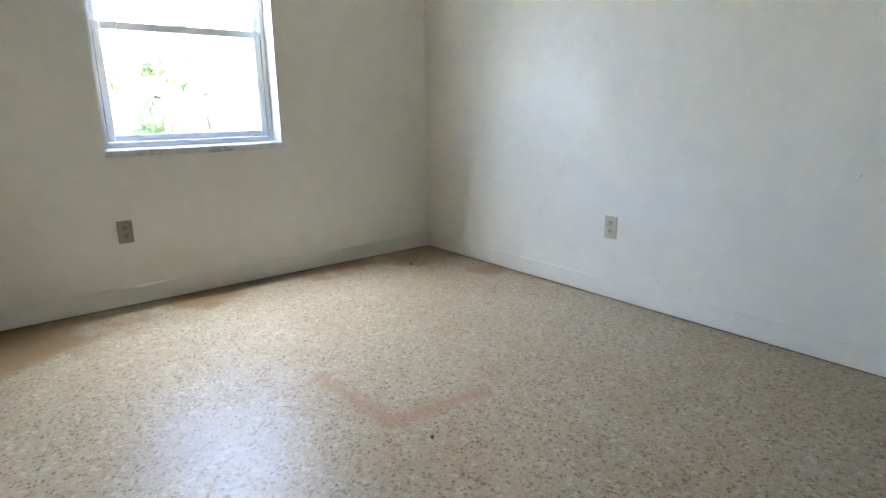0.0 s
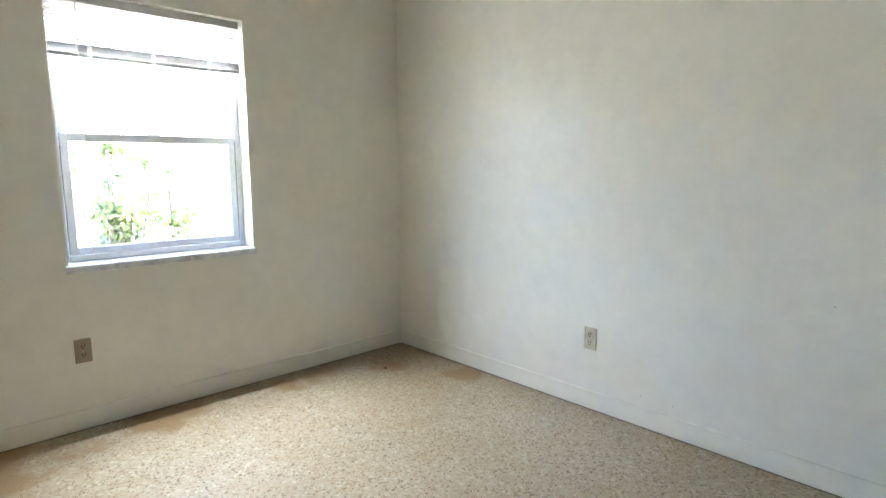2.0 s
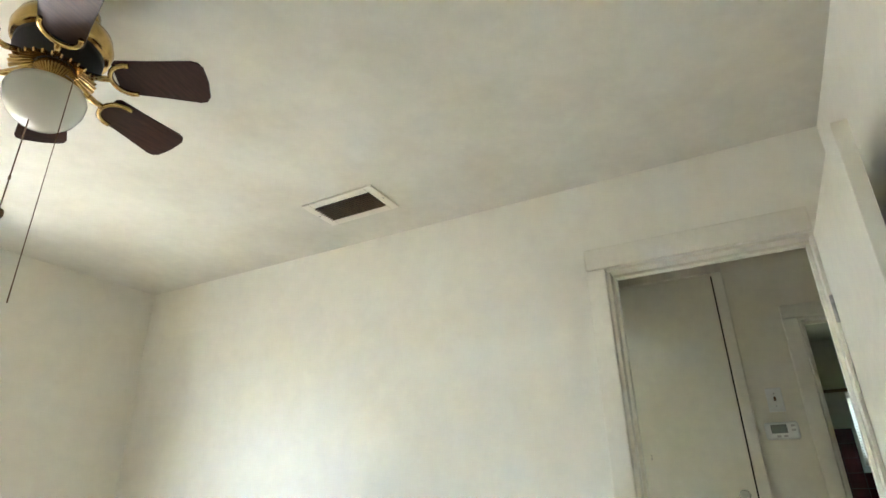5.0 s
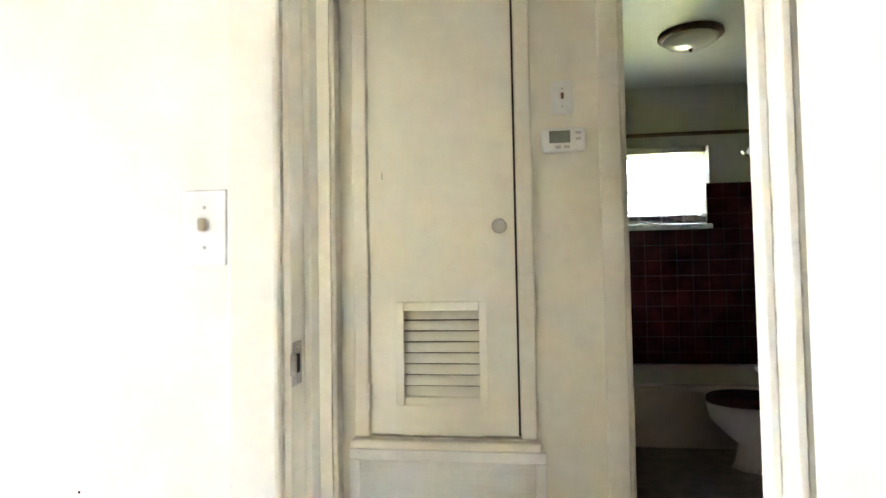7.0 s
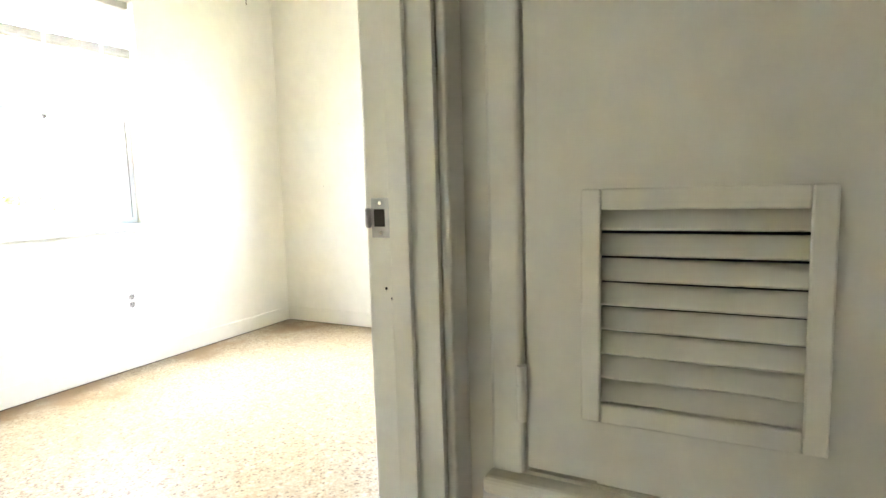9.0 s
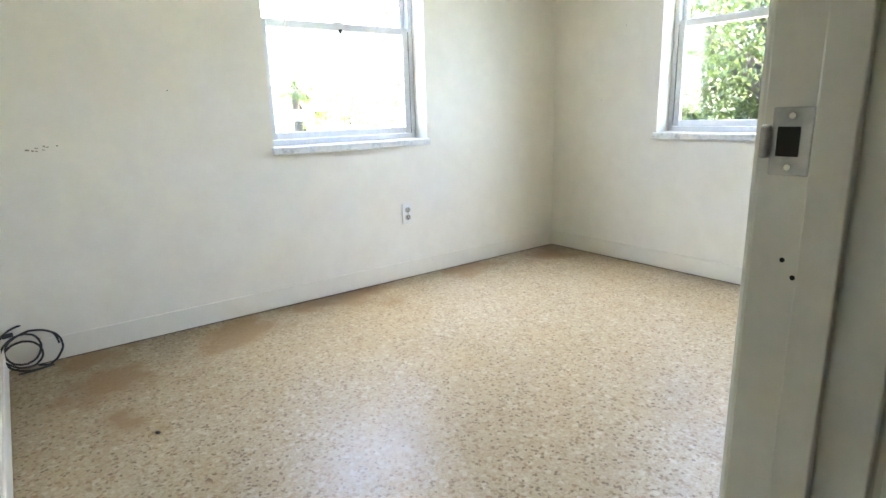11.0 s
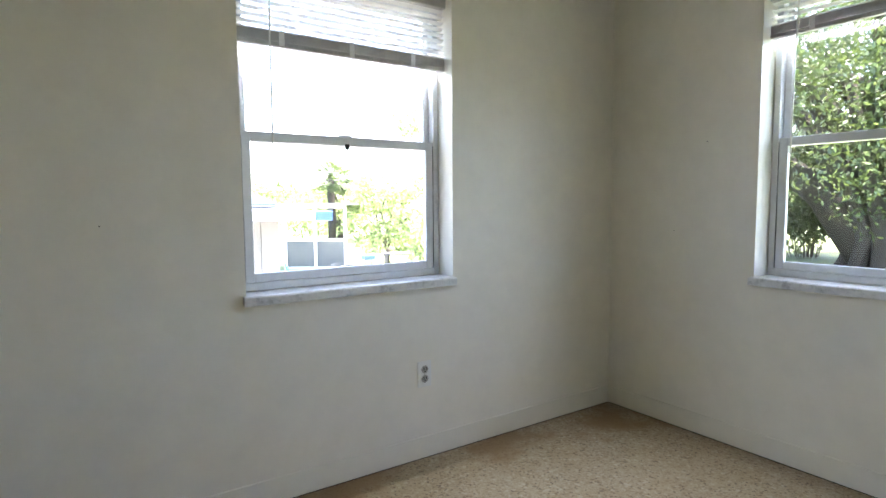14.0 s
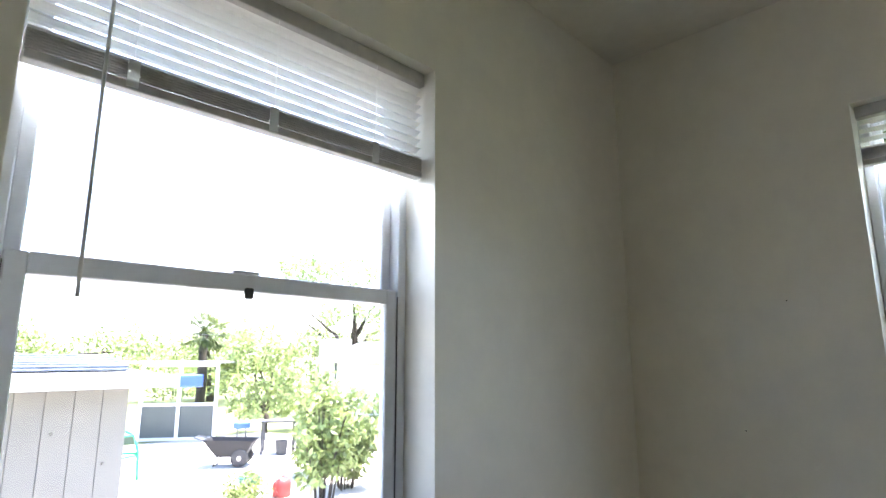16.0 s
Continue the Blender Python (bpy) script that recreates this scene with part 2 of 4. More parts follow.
# ---- mesh helpers ----
def mesh_of(bm, name, mat, smooth=False):
    me = bpy.data.meshes.new(name)
    bmesh.ops.recalc_face_normals(bm, faces=bm.faces[:])
    bm.to_mesh(me)
    bm.free()
    if smooth:
        for p in me.polygons:
            p.use_smooth = True
    me.materials.append(mat)
    return me


def part(name, bm, mat, parent, label="", smooth=False):
    ob = new(name, mesh_of(bm, name, mat, smooth))
    ob.parent = parent
    if label:
        tagged(ob, label)
    return ob


def thing(name, label, category, at=None, group="", kind=""):
    ob = new(name)
    ob.empty_display_size = 0.05
    if at is not None:
        ob.matrix_world = at
    return tagged(ob, label, category, group, kind)


def solid(name, bm, mat, label, category, kind="", smooth=False, at=None):
    ob = new(name, mesh_of(bm, name, mat, smooth))
    if at is not None:
        ob.matrix_world = at
    return tagged(ob, label, category, kind=kind)


def add_box(bm, x0, x1, y0, y1, z0, z1, m=None):
    r = bmesh.ops.create_cube(bm, size=1.0)
    for v in r["verts"]:
        v.co = Vector((x0 + (v.co.x + 0.5) * (x1 - x0), y0 + (v.co.y + 0.5) * (y1 - y0), z0 + (v.co.z + 0.5) * (z1 - z0)))
    if m is not None:
        bmesh.ops.transform(bm, matrix=m, verts=r["verts"])
    return bm


def box(x0, x1, y0, y1, z0, z1, bevel=0.0, segs=2):
    bm = add_box(bmesh.new(), x0, x1, y0, y1, z0, z1)
    if bevel:
        bmesh.ops.bevel(bm, geom=bm.edges[:], offset=bevel, segments=segs, affect="EDGES", profile=0.5)
    return bm


def lathe(profile, n=32, m=None):
    """A turned shape round z from (radius, height) pairs."""
    bm = bmesh.new()
    rings = []
    for r, z in profile:
        rings.append([bm.verts.new((r * math.cos(2 * math.pi * i / n), r * math.sin(2 * math.pi * i / n), z)) for i in range(n)])
    for a, b in zip(rings, rings[1:]):
        for i in range(n):
            bm.faces.new((a[i], a[(i + 1) % n], b[(i + 1) % n], b[i]))
    bm.faces.new(rings[0])
    bm.faces.new(rings[-1])
    if m is not None:
        bmesh.ops.transform(bm, matrix=m, verts=bm.verts[:])
    return bm


def tube(points, radius, n=8, bm=None, taper=None):
    bm = bm or bmesh.new()
    pts = [Vector(p) for p in points]
    rings = []
    for i, p in enumerate(pts):
        d = (pts[min(i + 1, len(pts) - 1)] - pts[max(i - 1, 0)]).normalized()
        q = d.to_track_quat("Z", "Y")
        r = radius if taper is None else radius + (taper - radius) * i / (len(pts) - 1)
        rings.append([bm.verts.new(p + q @ Vector((r * math.cos(2 * math.pi * k / n), r * math.sin(2 * math.pi * k / n), 0))) for k in range(n)])
    for a, b in zip(rings, rings[1:]):
        for k in range(n):
            bm.faces.new((a[k], a[(k + 1) % n], b[(k + 1) % n], b[k]))
    bm.faces.new(rings[0])
    bm.faces.new(rings[-1])
    return bm


def wall(name, axis, lo, hi, a0, a1, z0, z1, mat, label, openings=()):
    """A wall that runs along axis from a0 to a1, lo to hi thick, with openings (a, b, low, high) through it."""
    bm = bmesh.new()
    cuts = sorted({a0, a1, *[o[0] for o in openings], *[o[1] for o in openings]})
    for p, q in zip(cuts, cuts[1:]):
        spans, low = [], z0
        for o in sorted((o for o in openings if o[0] <= p + 1e-6 and o[1] >= q - 1e-6), key=lambda o: o[2]):
            if o[2] > low:
                spans.append((low, o[2]))
            low = o[3]
        spans.append((low, z1))
        for s, e in spans:
            if axis == "x":
                add_box(bm, p, q, lo, hi, s, e)
            else:
                add_box(bm, lo, hi, p, q, s, e)
    return solid(name, bm, mat, label, "wall", "structure")


# ---- setting ----
H = 2.425
wall("wall_a_north", "x", 0.0, 0.2, -3.5, 0.0, 0, H, WALL, "cream painted plaster wall with a window opening", [(-1.93, -1.05, 0.757, 1.998)])
wall("wall_a_east", "y", 0.0, 0.11, -5.05, 0.2, 0, H, WALL, "cream painted plaster wall with a doorway", [(-3.565, -2.855, 0, 2.03)])
wall("wall_a_south", "x", -3.77, -3.67, -3.5, 0.0, 0, H, WALL, "cream painted plaster wall")
wall("wall_a_west", "y", -3.5, -3.4, -3.67, 0.0, 0, H, WALL, "cream painted plaster wall")
wall("wall_b_west", "y", 0.11, 0.30, -2.45, -0.055, 0, H, WALL, "cream painted plaster wall")
wall("wall_b_north", "x", -0.055, 0.145, 0.11, 3.61, 0, H, WALL, "cream painted plaster wall with a window opening", [(1.452, 2.352, 0.762, 1.995)])
wall("wall_b_east", "y", 3.41, 3.61, -2.57, -0.055, 0, H, WALL, "cream painted plaster wall with a window opening", [(-1.725, -0.832, 0.758, 1.995)])
wall("wall_b_south", "x", -2.57, -2.45, 0.11, 3.41, 0, H, WALL_HALL, "cream painted plaster wall with a doorway", [(0.302, 1.045, 0, 2.03)])
wall("wall_hall_east", "y", 1.11, 1.21, -5.05, -2.57, 0, H, WALL_HALL, "cream painted hall wall with closet and bathroom openings",
     [(-3.195, -2.687, 0.482, 2.30), (-4.20, -3.54, 0, 2.0)])
wall("wall_hall_south", "x", -5.05, -4.95, 0.11, 1.11, 0, H, WALL_HALL, "cream painted hall wall")
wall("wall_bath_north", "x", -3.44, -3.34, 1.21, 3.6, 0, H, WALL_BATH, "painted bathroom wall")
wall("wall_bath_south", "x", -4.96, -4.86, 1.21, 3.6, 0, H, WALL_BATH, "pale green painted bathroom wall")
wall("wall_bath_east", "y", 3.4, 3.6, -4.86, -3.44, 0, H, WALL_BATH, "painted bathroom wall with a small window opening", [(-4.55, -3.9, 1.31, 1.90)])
wall("wall_closet_back", "y", 1.75, 1.80, -3.34, -2.57, 0, H, WALL_HALL, "plain closet back wall")

solid("floor", box(-3.5, 3.6, -5.05, 0.2, -0.12, 0), FLOOR, "worn beige terrazzo floor with brown stains", "floor", "structure")
solid("bathroom_floor", box(1.21, 3.4, -4.86, -3.44, 0.0, 0.006), BATHFLOOR, "dark brown tiled bathroom floor", "floor", "structure")
solid("ceiling", box(-3.5, 3.6, -5.05, 0.2, H, H + 0.12), CEIL, "off-white textured ceiling with grey smudges", "ceiling", "structure")
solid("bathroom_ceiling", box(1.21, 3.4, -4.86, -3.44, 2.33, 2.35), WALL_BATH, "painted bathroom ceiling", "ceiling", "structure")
roof = box(-4.1, 4.1, -5.6, 0.75, H + 0.13, H + 0.22)
solid("roof", roof, ROOFING, "flat pale roof with an overhang", "roof", "structure")


def baseboard(runs):
    ob = thing("baseboard", "low painted plaster baseboard with a dark gap below", "baseboard", kind="structure")
    for x0, y0, x1, y1 in runs:
        part("board", box(x0, x1, y0, y1, 0.004, 0.10, 0.002, 1), WALL, ob)
        d = 0.003
        part("gap", box(x0 + d, x1 - d, y0 + d, y1 - d, 0.0005, 0.0045), DARKGAP, ob)


T = 0.008
baseboard([(-3.392, -T, -T, 0.0 - 0.0002), (-T, -2.785, -0.0002, -T - 0.0005), (-3.392, -3.6698, -0.75, -3.67 + T),
           (0.3002, -2.4, 0.30 + T, -0.0635), (0.309, -0.055 - T, 3.402, -0.0552), (3.402, -2.44, 3.4098, -0.0635)])


# ---- doors and trim ----
def casing(label, at, w, h, left=True, right=True, cw=0.07, head=0.07):
    """Rounded casing round an opening w wide and h high; x across, the wall's face at y=0, standing proud to -y."""
    ob = thing("door_casing", label, "trim", at, kind="structure")
    if left:
        part("side_casing", box(-cw, 0, -0.018, -0.0003, 0.0, h, 0.006), TRIM, ob)
    if right:
        part("side_casing", box(w, w + cw, -0.018, -0.0003, 0.0, h, 0.006), TRIM, ob)
    part("head_casing", box(-cw if left else 0, w + cw if right else w, -0.018, -0.0003, h + 0.0005, h + head, 0.006), TRIM, ob)
    return ob


def jambs(label, at, w, h, depth, stop_at):
    """Jamb lining inside an opening: x across, y through the wall."""
    ob = thing("door_jamb", label, "trim", at, kind="structure")
    e = 0.002
    t = 0.014
    part("side_jamb", box(e, t, -0.004, depth + 0.004, 0.0, h - 0.0145, 0.002), TRIM, ob)
    part("side_jamb", box(w - t, w - e, -0.004, depth + 0.004, 0.0, h - 0.0145, 0.002), TRIM, ob)
    part("head_jamb", box(e, w - e, -0.004, depth + 0.004, h - t, h - e, 0.002), TRIM, ob)
    for x0, x1 in ((t + 0.0005, t + 0.012), (w - t - 0.012, w - t - 0.0005)):
        part("stop", box(x0, x1, stop_at, stop_at + 0.035, 0.0, h - 0.028, 0.002), TRIM, ob)
    part("stop", box(t + 0.0005, w - t - 0.0005, stop_at, stop_at + 0.035, h - 0.027, h - 0.0145, 0.002), TRIM, ob)
    return ob


def strike(label, at):
    """Strike plate: the plate in the y-z plane at x=0, facing -x."""
    ob = thing("strike_plate", label, "strike plate", at)
    part("plate", box(-0.0025, 0, -0.018, 0.018, -0.032, 0.032, 0.001, 1), STEEL, ob)
    part("latch_hole", box(-0.0035, -0.0026, -0.008, 0.012, -0.014, 0.014), DARKGAP, ob)
    part("lip", box(-0.010, -0.001, 0.017, 0.026, -0.016, 0.016, 0.003), STEEL, ob)
    for z in (-0.024, 0.024):
        part("screw", lathe([(0.0035, 0), (0.003, 0.0015)], 10, pose(-0.0025, 0, z, 0, -90, 0)), CHROME, ob)
    return ob


# room A's doorway: seen from the room, x runs south from the north jamb
casing("cream painted rounded door casing", pose(0, -2.855, 0, 0, 0, -90), 0.71, 2.03, True, False, 0.078, 0.092)
jambs("scuffed cream painted door jamb", pose(0, -2.855, 0, 0, 0, -90), 0.71, 2.03, 0.11, 0.045)
strike("worn steel strike plate in the bedroom door jamb", pose(0.010, -2.870, 0.912, 0, 0, 90))
casing("cream painted door casing on the hall side", pose(0.11, -3.565, 0, 0, 0, 90), 0.71, 2.03)
# room B's doorway: x runs east, y through the wall to the north
casing("cream painted hall door casing", pose(0.302, -2.57, 0), 0.743, 2.03, True, True, 0.063)
jambs("scuffed cream painted door jamb", pose(0.302, -2.57, 0), 0.743, 2.03, 0.12, 0.04)
strike("steel strike plate in the second bedroom door jamb", pose(1.0305, -2.474, 0.902))
casing("cream painted casing inside the second bedroom", pose(1.045, -2.45, 0, 0, 0, 180), 0.743, 2.03, True, False)
# bathroom doorway
casing("cream painted bathroom door casing", pose(1.11, -3.54, 0, 0, 0, -90), 0.66, 2.0)
jambs("cream painted bathroom door jamb", pose(1.11, -3.54, 0, 0, 0, -90), 0.66, 2.0, 0.10, 0.04)

leaf = thing("bedroom_door", "white painted flat door standing wide open by the wall", "door", pose(-0.02, -3.562, 0))
part("leaf", box(-0.72, 0, -0.035, 0, 0.012, 2.015, 0.002), DOORP, leaf)
for z in (0.25, 1.75):
    part("hinge", lathe([(0.006, -0.045), (0.006, 0.045)], 12, pose(0.006, 0.004, z)), STEEL, leaf)
for s in (1, -1):
    y = 0 if s > 0 else -0.035
    part("doorknob", lathe([(0.028, 0.0), (0.028, 0.006), (0.011, 0.010), (0.011, 0.035), (0.024, 0.042), (0.027, 0.055), (0.020, 0.066), (0.004, 0.069)], 20,
                           pose(-0.655, y, 0.89, -90 * s, 0, 0)), STEEL, leaf, "worn metal doorknob", True)


def closet():
    """Raised flush closet door with a louvre, its frame, sill and the return air grille below."""
    ob = thing("closet_door_frame", "cream painted closet door frame with a rounded sill", "door frame", pose(1.11, -2.687, 0, 0, 0, -90), kind="structure")
    w = 0.508
    part("side_casing", box(-0.055, 0.0, -0.020, -0.0003, 0.482, 2.301, 0.008, 3), TRIM, ob)
    part("side_casing", box(w, w + 0.055, -0.020, -0.0003, 0.482, 2.301, 0.008, 3), TRIM, ob)
    part("head_casing", box(-0.055, w + 0.055, -0.020, -0.0003, 2.302, 2.36, 0.008, 3), TRIM, ob)
    part("sill", box(-0.064, w + 0.064, -0.045, -0.0003, 0.450, 0.480, 0.010, 3), TRIM, ob, "rounded sill with dirt along the top")
    d = thing("closet_door", "cream painted flush closet door with a louvred vent", "door", pose(1.11, -2.687, 0, 0, 0, -90))
    lx0, lx1, lz0, lz1 = 0.114, 0.382, 0.615, 0.915
    bm = bmesh.new()
    y0, y1 = -0.010, 0.024
    add_box(bm, 0.004, lx0, y0, y1, 0.494, 2.296)
    add_box(bm, lx1, w - 0.008, y0, y1, 0.494, 2.296)
    add_box(bm, lx0, lx1, y0, y1, 0.490, lz0)
    add_box(bm, lx0, lx1, y0, y1, lz1, 2.296)
    part("leaf", bm, DOORP, d)
    # near-black sheet behind the leaf, added for the closet's inner shade
    part("dark_fill", box(0.0005, w - 0.0005, 0.030, 0.034, 0.4825, 2.2995), DARKGAP, d, "dark panel behind the door standing for the unlit closet")
    f = 0.032
    for a in ((lx0 - f + 0.010, lx0 + 0.006, lz0 - f, lz1 + f), (lx1 - 0.006, lx1 + f - 0.010, lz0 - f, lz1 + f)):
        part("louvre_frame", box(a[0], a[1], -0.020, -0.0102, a[2] + 0.008, a[3] - 0.008, 0.003), DOORP, d)
    for a in ((lz0 - f + 0.008, lz0 + 0.006), (lz1 - 0.006, lz1 + f - 0.008)):
        part("louvre_frame", box(lx0 + 0.0065, lx1 - 0.0065, -0.020, -0.0102, a[0], a[1], 0.003), DOORP, d)
    n = 8
    step = (lz1 - lz0 - 0.004) / n
    slat = mesh_of(box(lx0 + 0.001, lx1 - 0.001, -0.0025, 0.0025, -step * 0.50, step * 0.50, 0.0015, 1), "slat", DOORP)
    for i in range(n):
        s = new("slat", slat)
        s.parent = d
        s.matrix_local = pose(0, 0.004, lz0 + 0.002 + step * (i + 0.5), -36, 0, 0)
    for z in (0.620, 2.15):
        h = part("hinge", lathe([(0.008, -0.045), (0.008, 0.045)], 14, pose(-0.001, -0.020, z)), TRIM, d, "painted-over butt hinge")
        part("knuckle", lathe([(0.0086, -0.013), (0.0086, 0.013)], 14, pose(-0.001, -0.020, z)), TRIM, h)
    k = part("knob", lathe([(0.021, 0), (0.021, 0.004), (0.010, 0.007), (0.010, 0.018), (0.022, 0.026), (0.025, 0.035), (0.021, 0.044), (0.008, 0.047)], 28,
                       pose(0.451, -0.0102, 1.187, 90, 0, 0)), KNOB, d, "round pale polished knob", True)
    part("mark", box(0.05, 0.052, -0.0108, -0.0101, 1.36, 1.385), DARKGAP, d, "small dark scratch")
    g = thing("return_air_grille", "white metal return air grille below the closet", "air grille", pose(1.11, -2.61, 0, 0, 0, -90))
    gw, z0, z1 = 0.665, 0.06, 0.441
    m = 0.036
    part("frame", box(0, gw, -0.012, -0.0005, z1 - m, z1, 0.003), WHITEP, g)
    part("frame", box(0, gw, -0.012, -0.0005, z0, z0 + m, 0.003), WHITEP, g)
    part("frame", box(0, m, -0.012, -0.0005, z0 + m + 0.0004, z1 - m - 0.0004, 0.003), WHITEP, g)
    part("frame", box(gw - m, gw, -0.012, -0.0005, z0 + m + 0.0004, z1 - m - 0.0004, 0.003), WHITEP, g)
    part("backing", box(m, gw - m, -0.002, -0.0006, z0 + m, z1 - m), DARKGAP, g)
    fin = mesh_of(box(m, gw - m, -0.0008, 0.0008, -0.008, 0.008), "fin", WHITEP)
    z = z0 + m + 0.008
    while z < z1 - m - 0.004:
        s = new("fin", fin)
        s.parent = g
        s.matrix_local = pose(0, -0.0075, z, -38, 0, 0)
        z += 0.0155


closet()


def window_unit(name, label, at, w, z0, z1, mid, depth=0.11, bars=True, latch=True, blind_to=1.72, wand=True, tilt=-20):
    """Single-hung white window with marble sill; x across, y outward from the inner wall face."""
    ob = thing(name, label, "window", at, kind="structure")
    t = 0.03
    y0, y1 = depth, depth + 0.06
    zb = z0 + t
    part("window_sill", box(-0.012, w + 0.004, -0.022, depth + 0.02, z0 + 0.0005, zb, 0.004), MARBLE, ob, "grey veined marble sill")
    part("sill_lip", box(-0.014, w + 0.006, -0.026, -0.0225, z0 - 0.005, zb - 0.004, 0.0015, 1), MARBLE, ob)
    part("window_frame", box(0.001, 0.028, y0, y1, zb + 0.001, z1 - 0.001, 0.003), ALU, ob)
    part("window_frame", box(w - 0.028, w - 0.001, y0, y1, zb + 0.001, z1 - 0.001, 0.003), ALU, ob)
    part("window_frame", box(0.0285, w - 0.0285, y0, y1, z1 - 0.03, z1 - 0.001, 0.003), ALU, ob)
    part("window_frame", box(0.0285, w - 0.0285, y0 - 0.004, y1, zb + 0.001, zb + 0.03, 0.003), ALU, ob)
    a, b = 0.030, w - 0.030
    s = 0.035
    low = part("lower_sash", box(a, a + s, y0 + 0.004, y0 + 0.028, zb + 0.031, mid + 0.018, 0.004), ALU, ob)
    part("stile", box(b - s, b, y0 + 0.004, y0 + 0.028, zb + 0.031, mid + 0.018, 0.004), ALU, low)
    part("bottom_rail", box(a + s, b - s, y0 + 0.005, y0 + 0.027, zb + 0.031, zb + 0.065, 0.004), ALU, low)
    part("meeting_rail", box(a + s, b - s, y0 + 0.002, y0 + 0.030, mid - 0.020, mid + 0.018, 0.004), ALU, low)
    p = part("pane", box(a + s - 0.004, b - s + 0.004, y0 + 0.014, y0 + 0.018, zb + 0.060, mid - 0.016), GLASS, low)
    p.visible_shadow = False
    up = part("upper_sash", box(a, a + 0.028, y0 + 0.033, y0 + 0.055, mid - 0.018, z1 - 0.032, 0.004), ALU, ob)
    part("stile", box(b - 0.028, b, y0 + 0.033, y0 + 0.055, mid - 0.018, z1 - 0.032, 0.004), ALU, up)
    part("rail", box(a + 0.028, b - 0.028, y0 + 0.033, y0 + 0.055, mid - 0.020, mid + 0.014, 0.003), ALU, up)
    part("rail", box(a + 0.028, b - 0.028, y0 + 0.033, y0 + 0.055, z1 - 0.062, z1 - 0.032, 0.003), ALU, up)
    p = part("pane", box(a + 0.024, b - 0.024, y0 + 0.042, y0 + 0.046, mid + 0.010, z1 - 0.058), GLASS, up)
    p.visible_shadow = False
    part("seal", box(a - 0.0015, a - 0.0002, y0 + 0.001, y0 + 0.003, zb + 0.035, mid), RUBBER, low, "thin black rubber seal")
    part("seal", box(b + 0.0002, b + 0.0015, y0 + 0.001, y0 + 0.003, zb + 0.035, mid), RUBBER, low, "thin black rubber seal")
    if latch:
        part("latch", box(w * 0.49, w * 0.49 + 0.020, y0 - 0.008, y0 + 0.0015, mid - 0.036, mid - 0.012, 0.004), RUBBER, low, "small black sash latch")
    part("sash_lock", box(w / 2 - 0.03, w / 2 + 0.03, y0 + 0.008, y0 + 0.024, mid + 0.0185, mid + 0.026, 0.003), ALU, low)
    # blind
    bl = thing("blind", "white mini blind pulled most of the way up", "blind", at, "window blinds")
    hy = 0.055
    head = part("headrail", box(0.006, w - 0.006, hy - 0.02, hy + 0.02, z1 - 0.040, z1 - 0.002, 0.003), VINYL_DARK, bl)
    top, bot = z1 - 0.052, blind_to + 0.055
    n = max(3, int((top - bot) / 0.0205))
    bm = bmesh.new()
    pr = [(-0.0125, 0.0), (-0.006, 0.0022), (0.006, 0.0022), (0.0125, 0.0)]
    for (ya, za), (yb, zb2) in zip(pr, pr[1:]):
        bm.faces.new([bm.verts.new(c) for c in ((0.010, ya, za), (w - 0.010, ya, za), (w - 0.010, yb, zb2), (0.010, yb, zb2))])
    bmesh.ops.remove_doubles(bm, verts=bm.verts[:], dist=1e-5)
    bmesh.ops.solidify(bm, geom=bm.faces[:], thickness=0.0006)
    slat = mesh_of(bm, "slat", VINYL)
    for i in range(n):
        s_ob = new("slat", slat)
        s_ob.parent = bl
        s_ob.matrix_local = pose(0, hy, top - (top - bot) * i / (n - 1), tilt, 0, 0)
    flat = mesh_of(box(0.009, w - 0.009, -0.0125, 0.0125, 0, 0.0017), "gathered_slat", VINYL_DARK)
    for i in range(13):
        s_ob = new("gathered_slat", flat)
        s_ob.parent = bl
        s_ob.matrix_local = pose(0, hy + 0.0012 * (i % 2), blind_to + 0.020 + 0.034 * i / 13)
    part("bottom_rail", box(0.008, w - 0.008, hy - 0.0135, hy + 0.0135, blind_to, blind_to + 0.018, 0.003), VINYL_DARK, bl)
    for x in (0.17, w * 0.5, w - 0.17):
        part("ladder_tape", box(x - 0.010, x + 0.010, hy - 0.0156, hy - 0.0146, blind_to + 0.004, blind_to + 0.058), VINYL, bl)
        part("ladder_cord", tube([(x, hy - 0.0135, blind_to + 0.05), (x, hy - 0.0135, z1 - 0.04)], 0.0007, 5), VINYL, bl)
    if wand:
        part("tilt_wand", tube([(0.125, hy - 0.028, z1 - 0.03), (0.12, hy - 0.034, z1 - 0.3), (0.119, hy - 0.036, 1.31)], 0.0035, 8), WHITEP, bl, "clear plastic tilt wand", True)
    return ob


window_unit("window_1", "white aluminium single-hung window over a marble sill", pose(-1.93, 0, 0), 0.88, 0.757, 1.998, 1.372, latch=False, blind_to=1.725)
window_unit("window_2", "white aluminium single-hung window over a marble sill", pose(1.452, -0.055, 0), 0.90, 0.762, 1.995, 1.372, blind_to=1.69)
window_unit("window_3", "white aluminium single-hung window facing the big tree", pose(3.41, -0.832, 0, 0, 0, -90), 0.893, 0.758, 1.995, 1.372, latch=False, blind_to=1.80)
window_unit("window_4", "small bathroom window with a lowered blind", pose(3.4, -3.9, 0, 0, 0, -90), 0.65, 1.31, 1.90, 1.60, latch=False, blind_to=1.355, wand=False, tilt=-36)


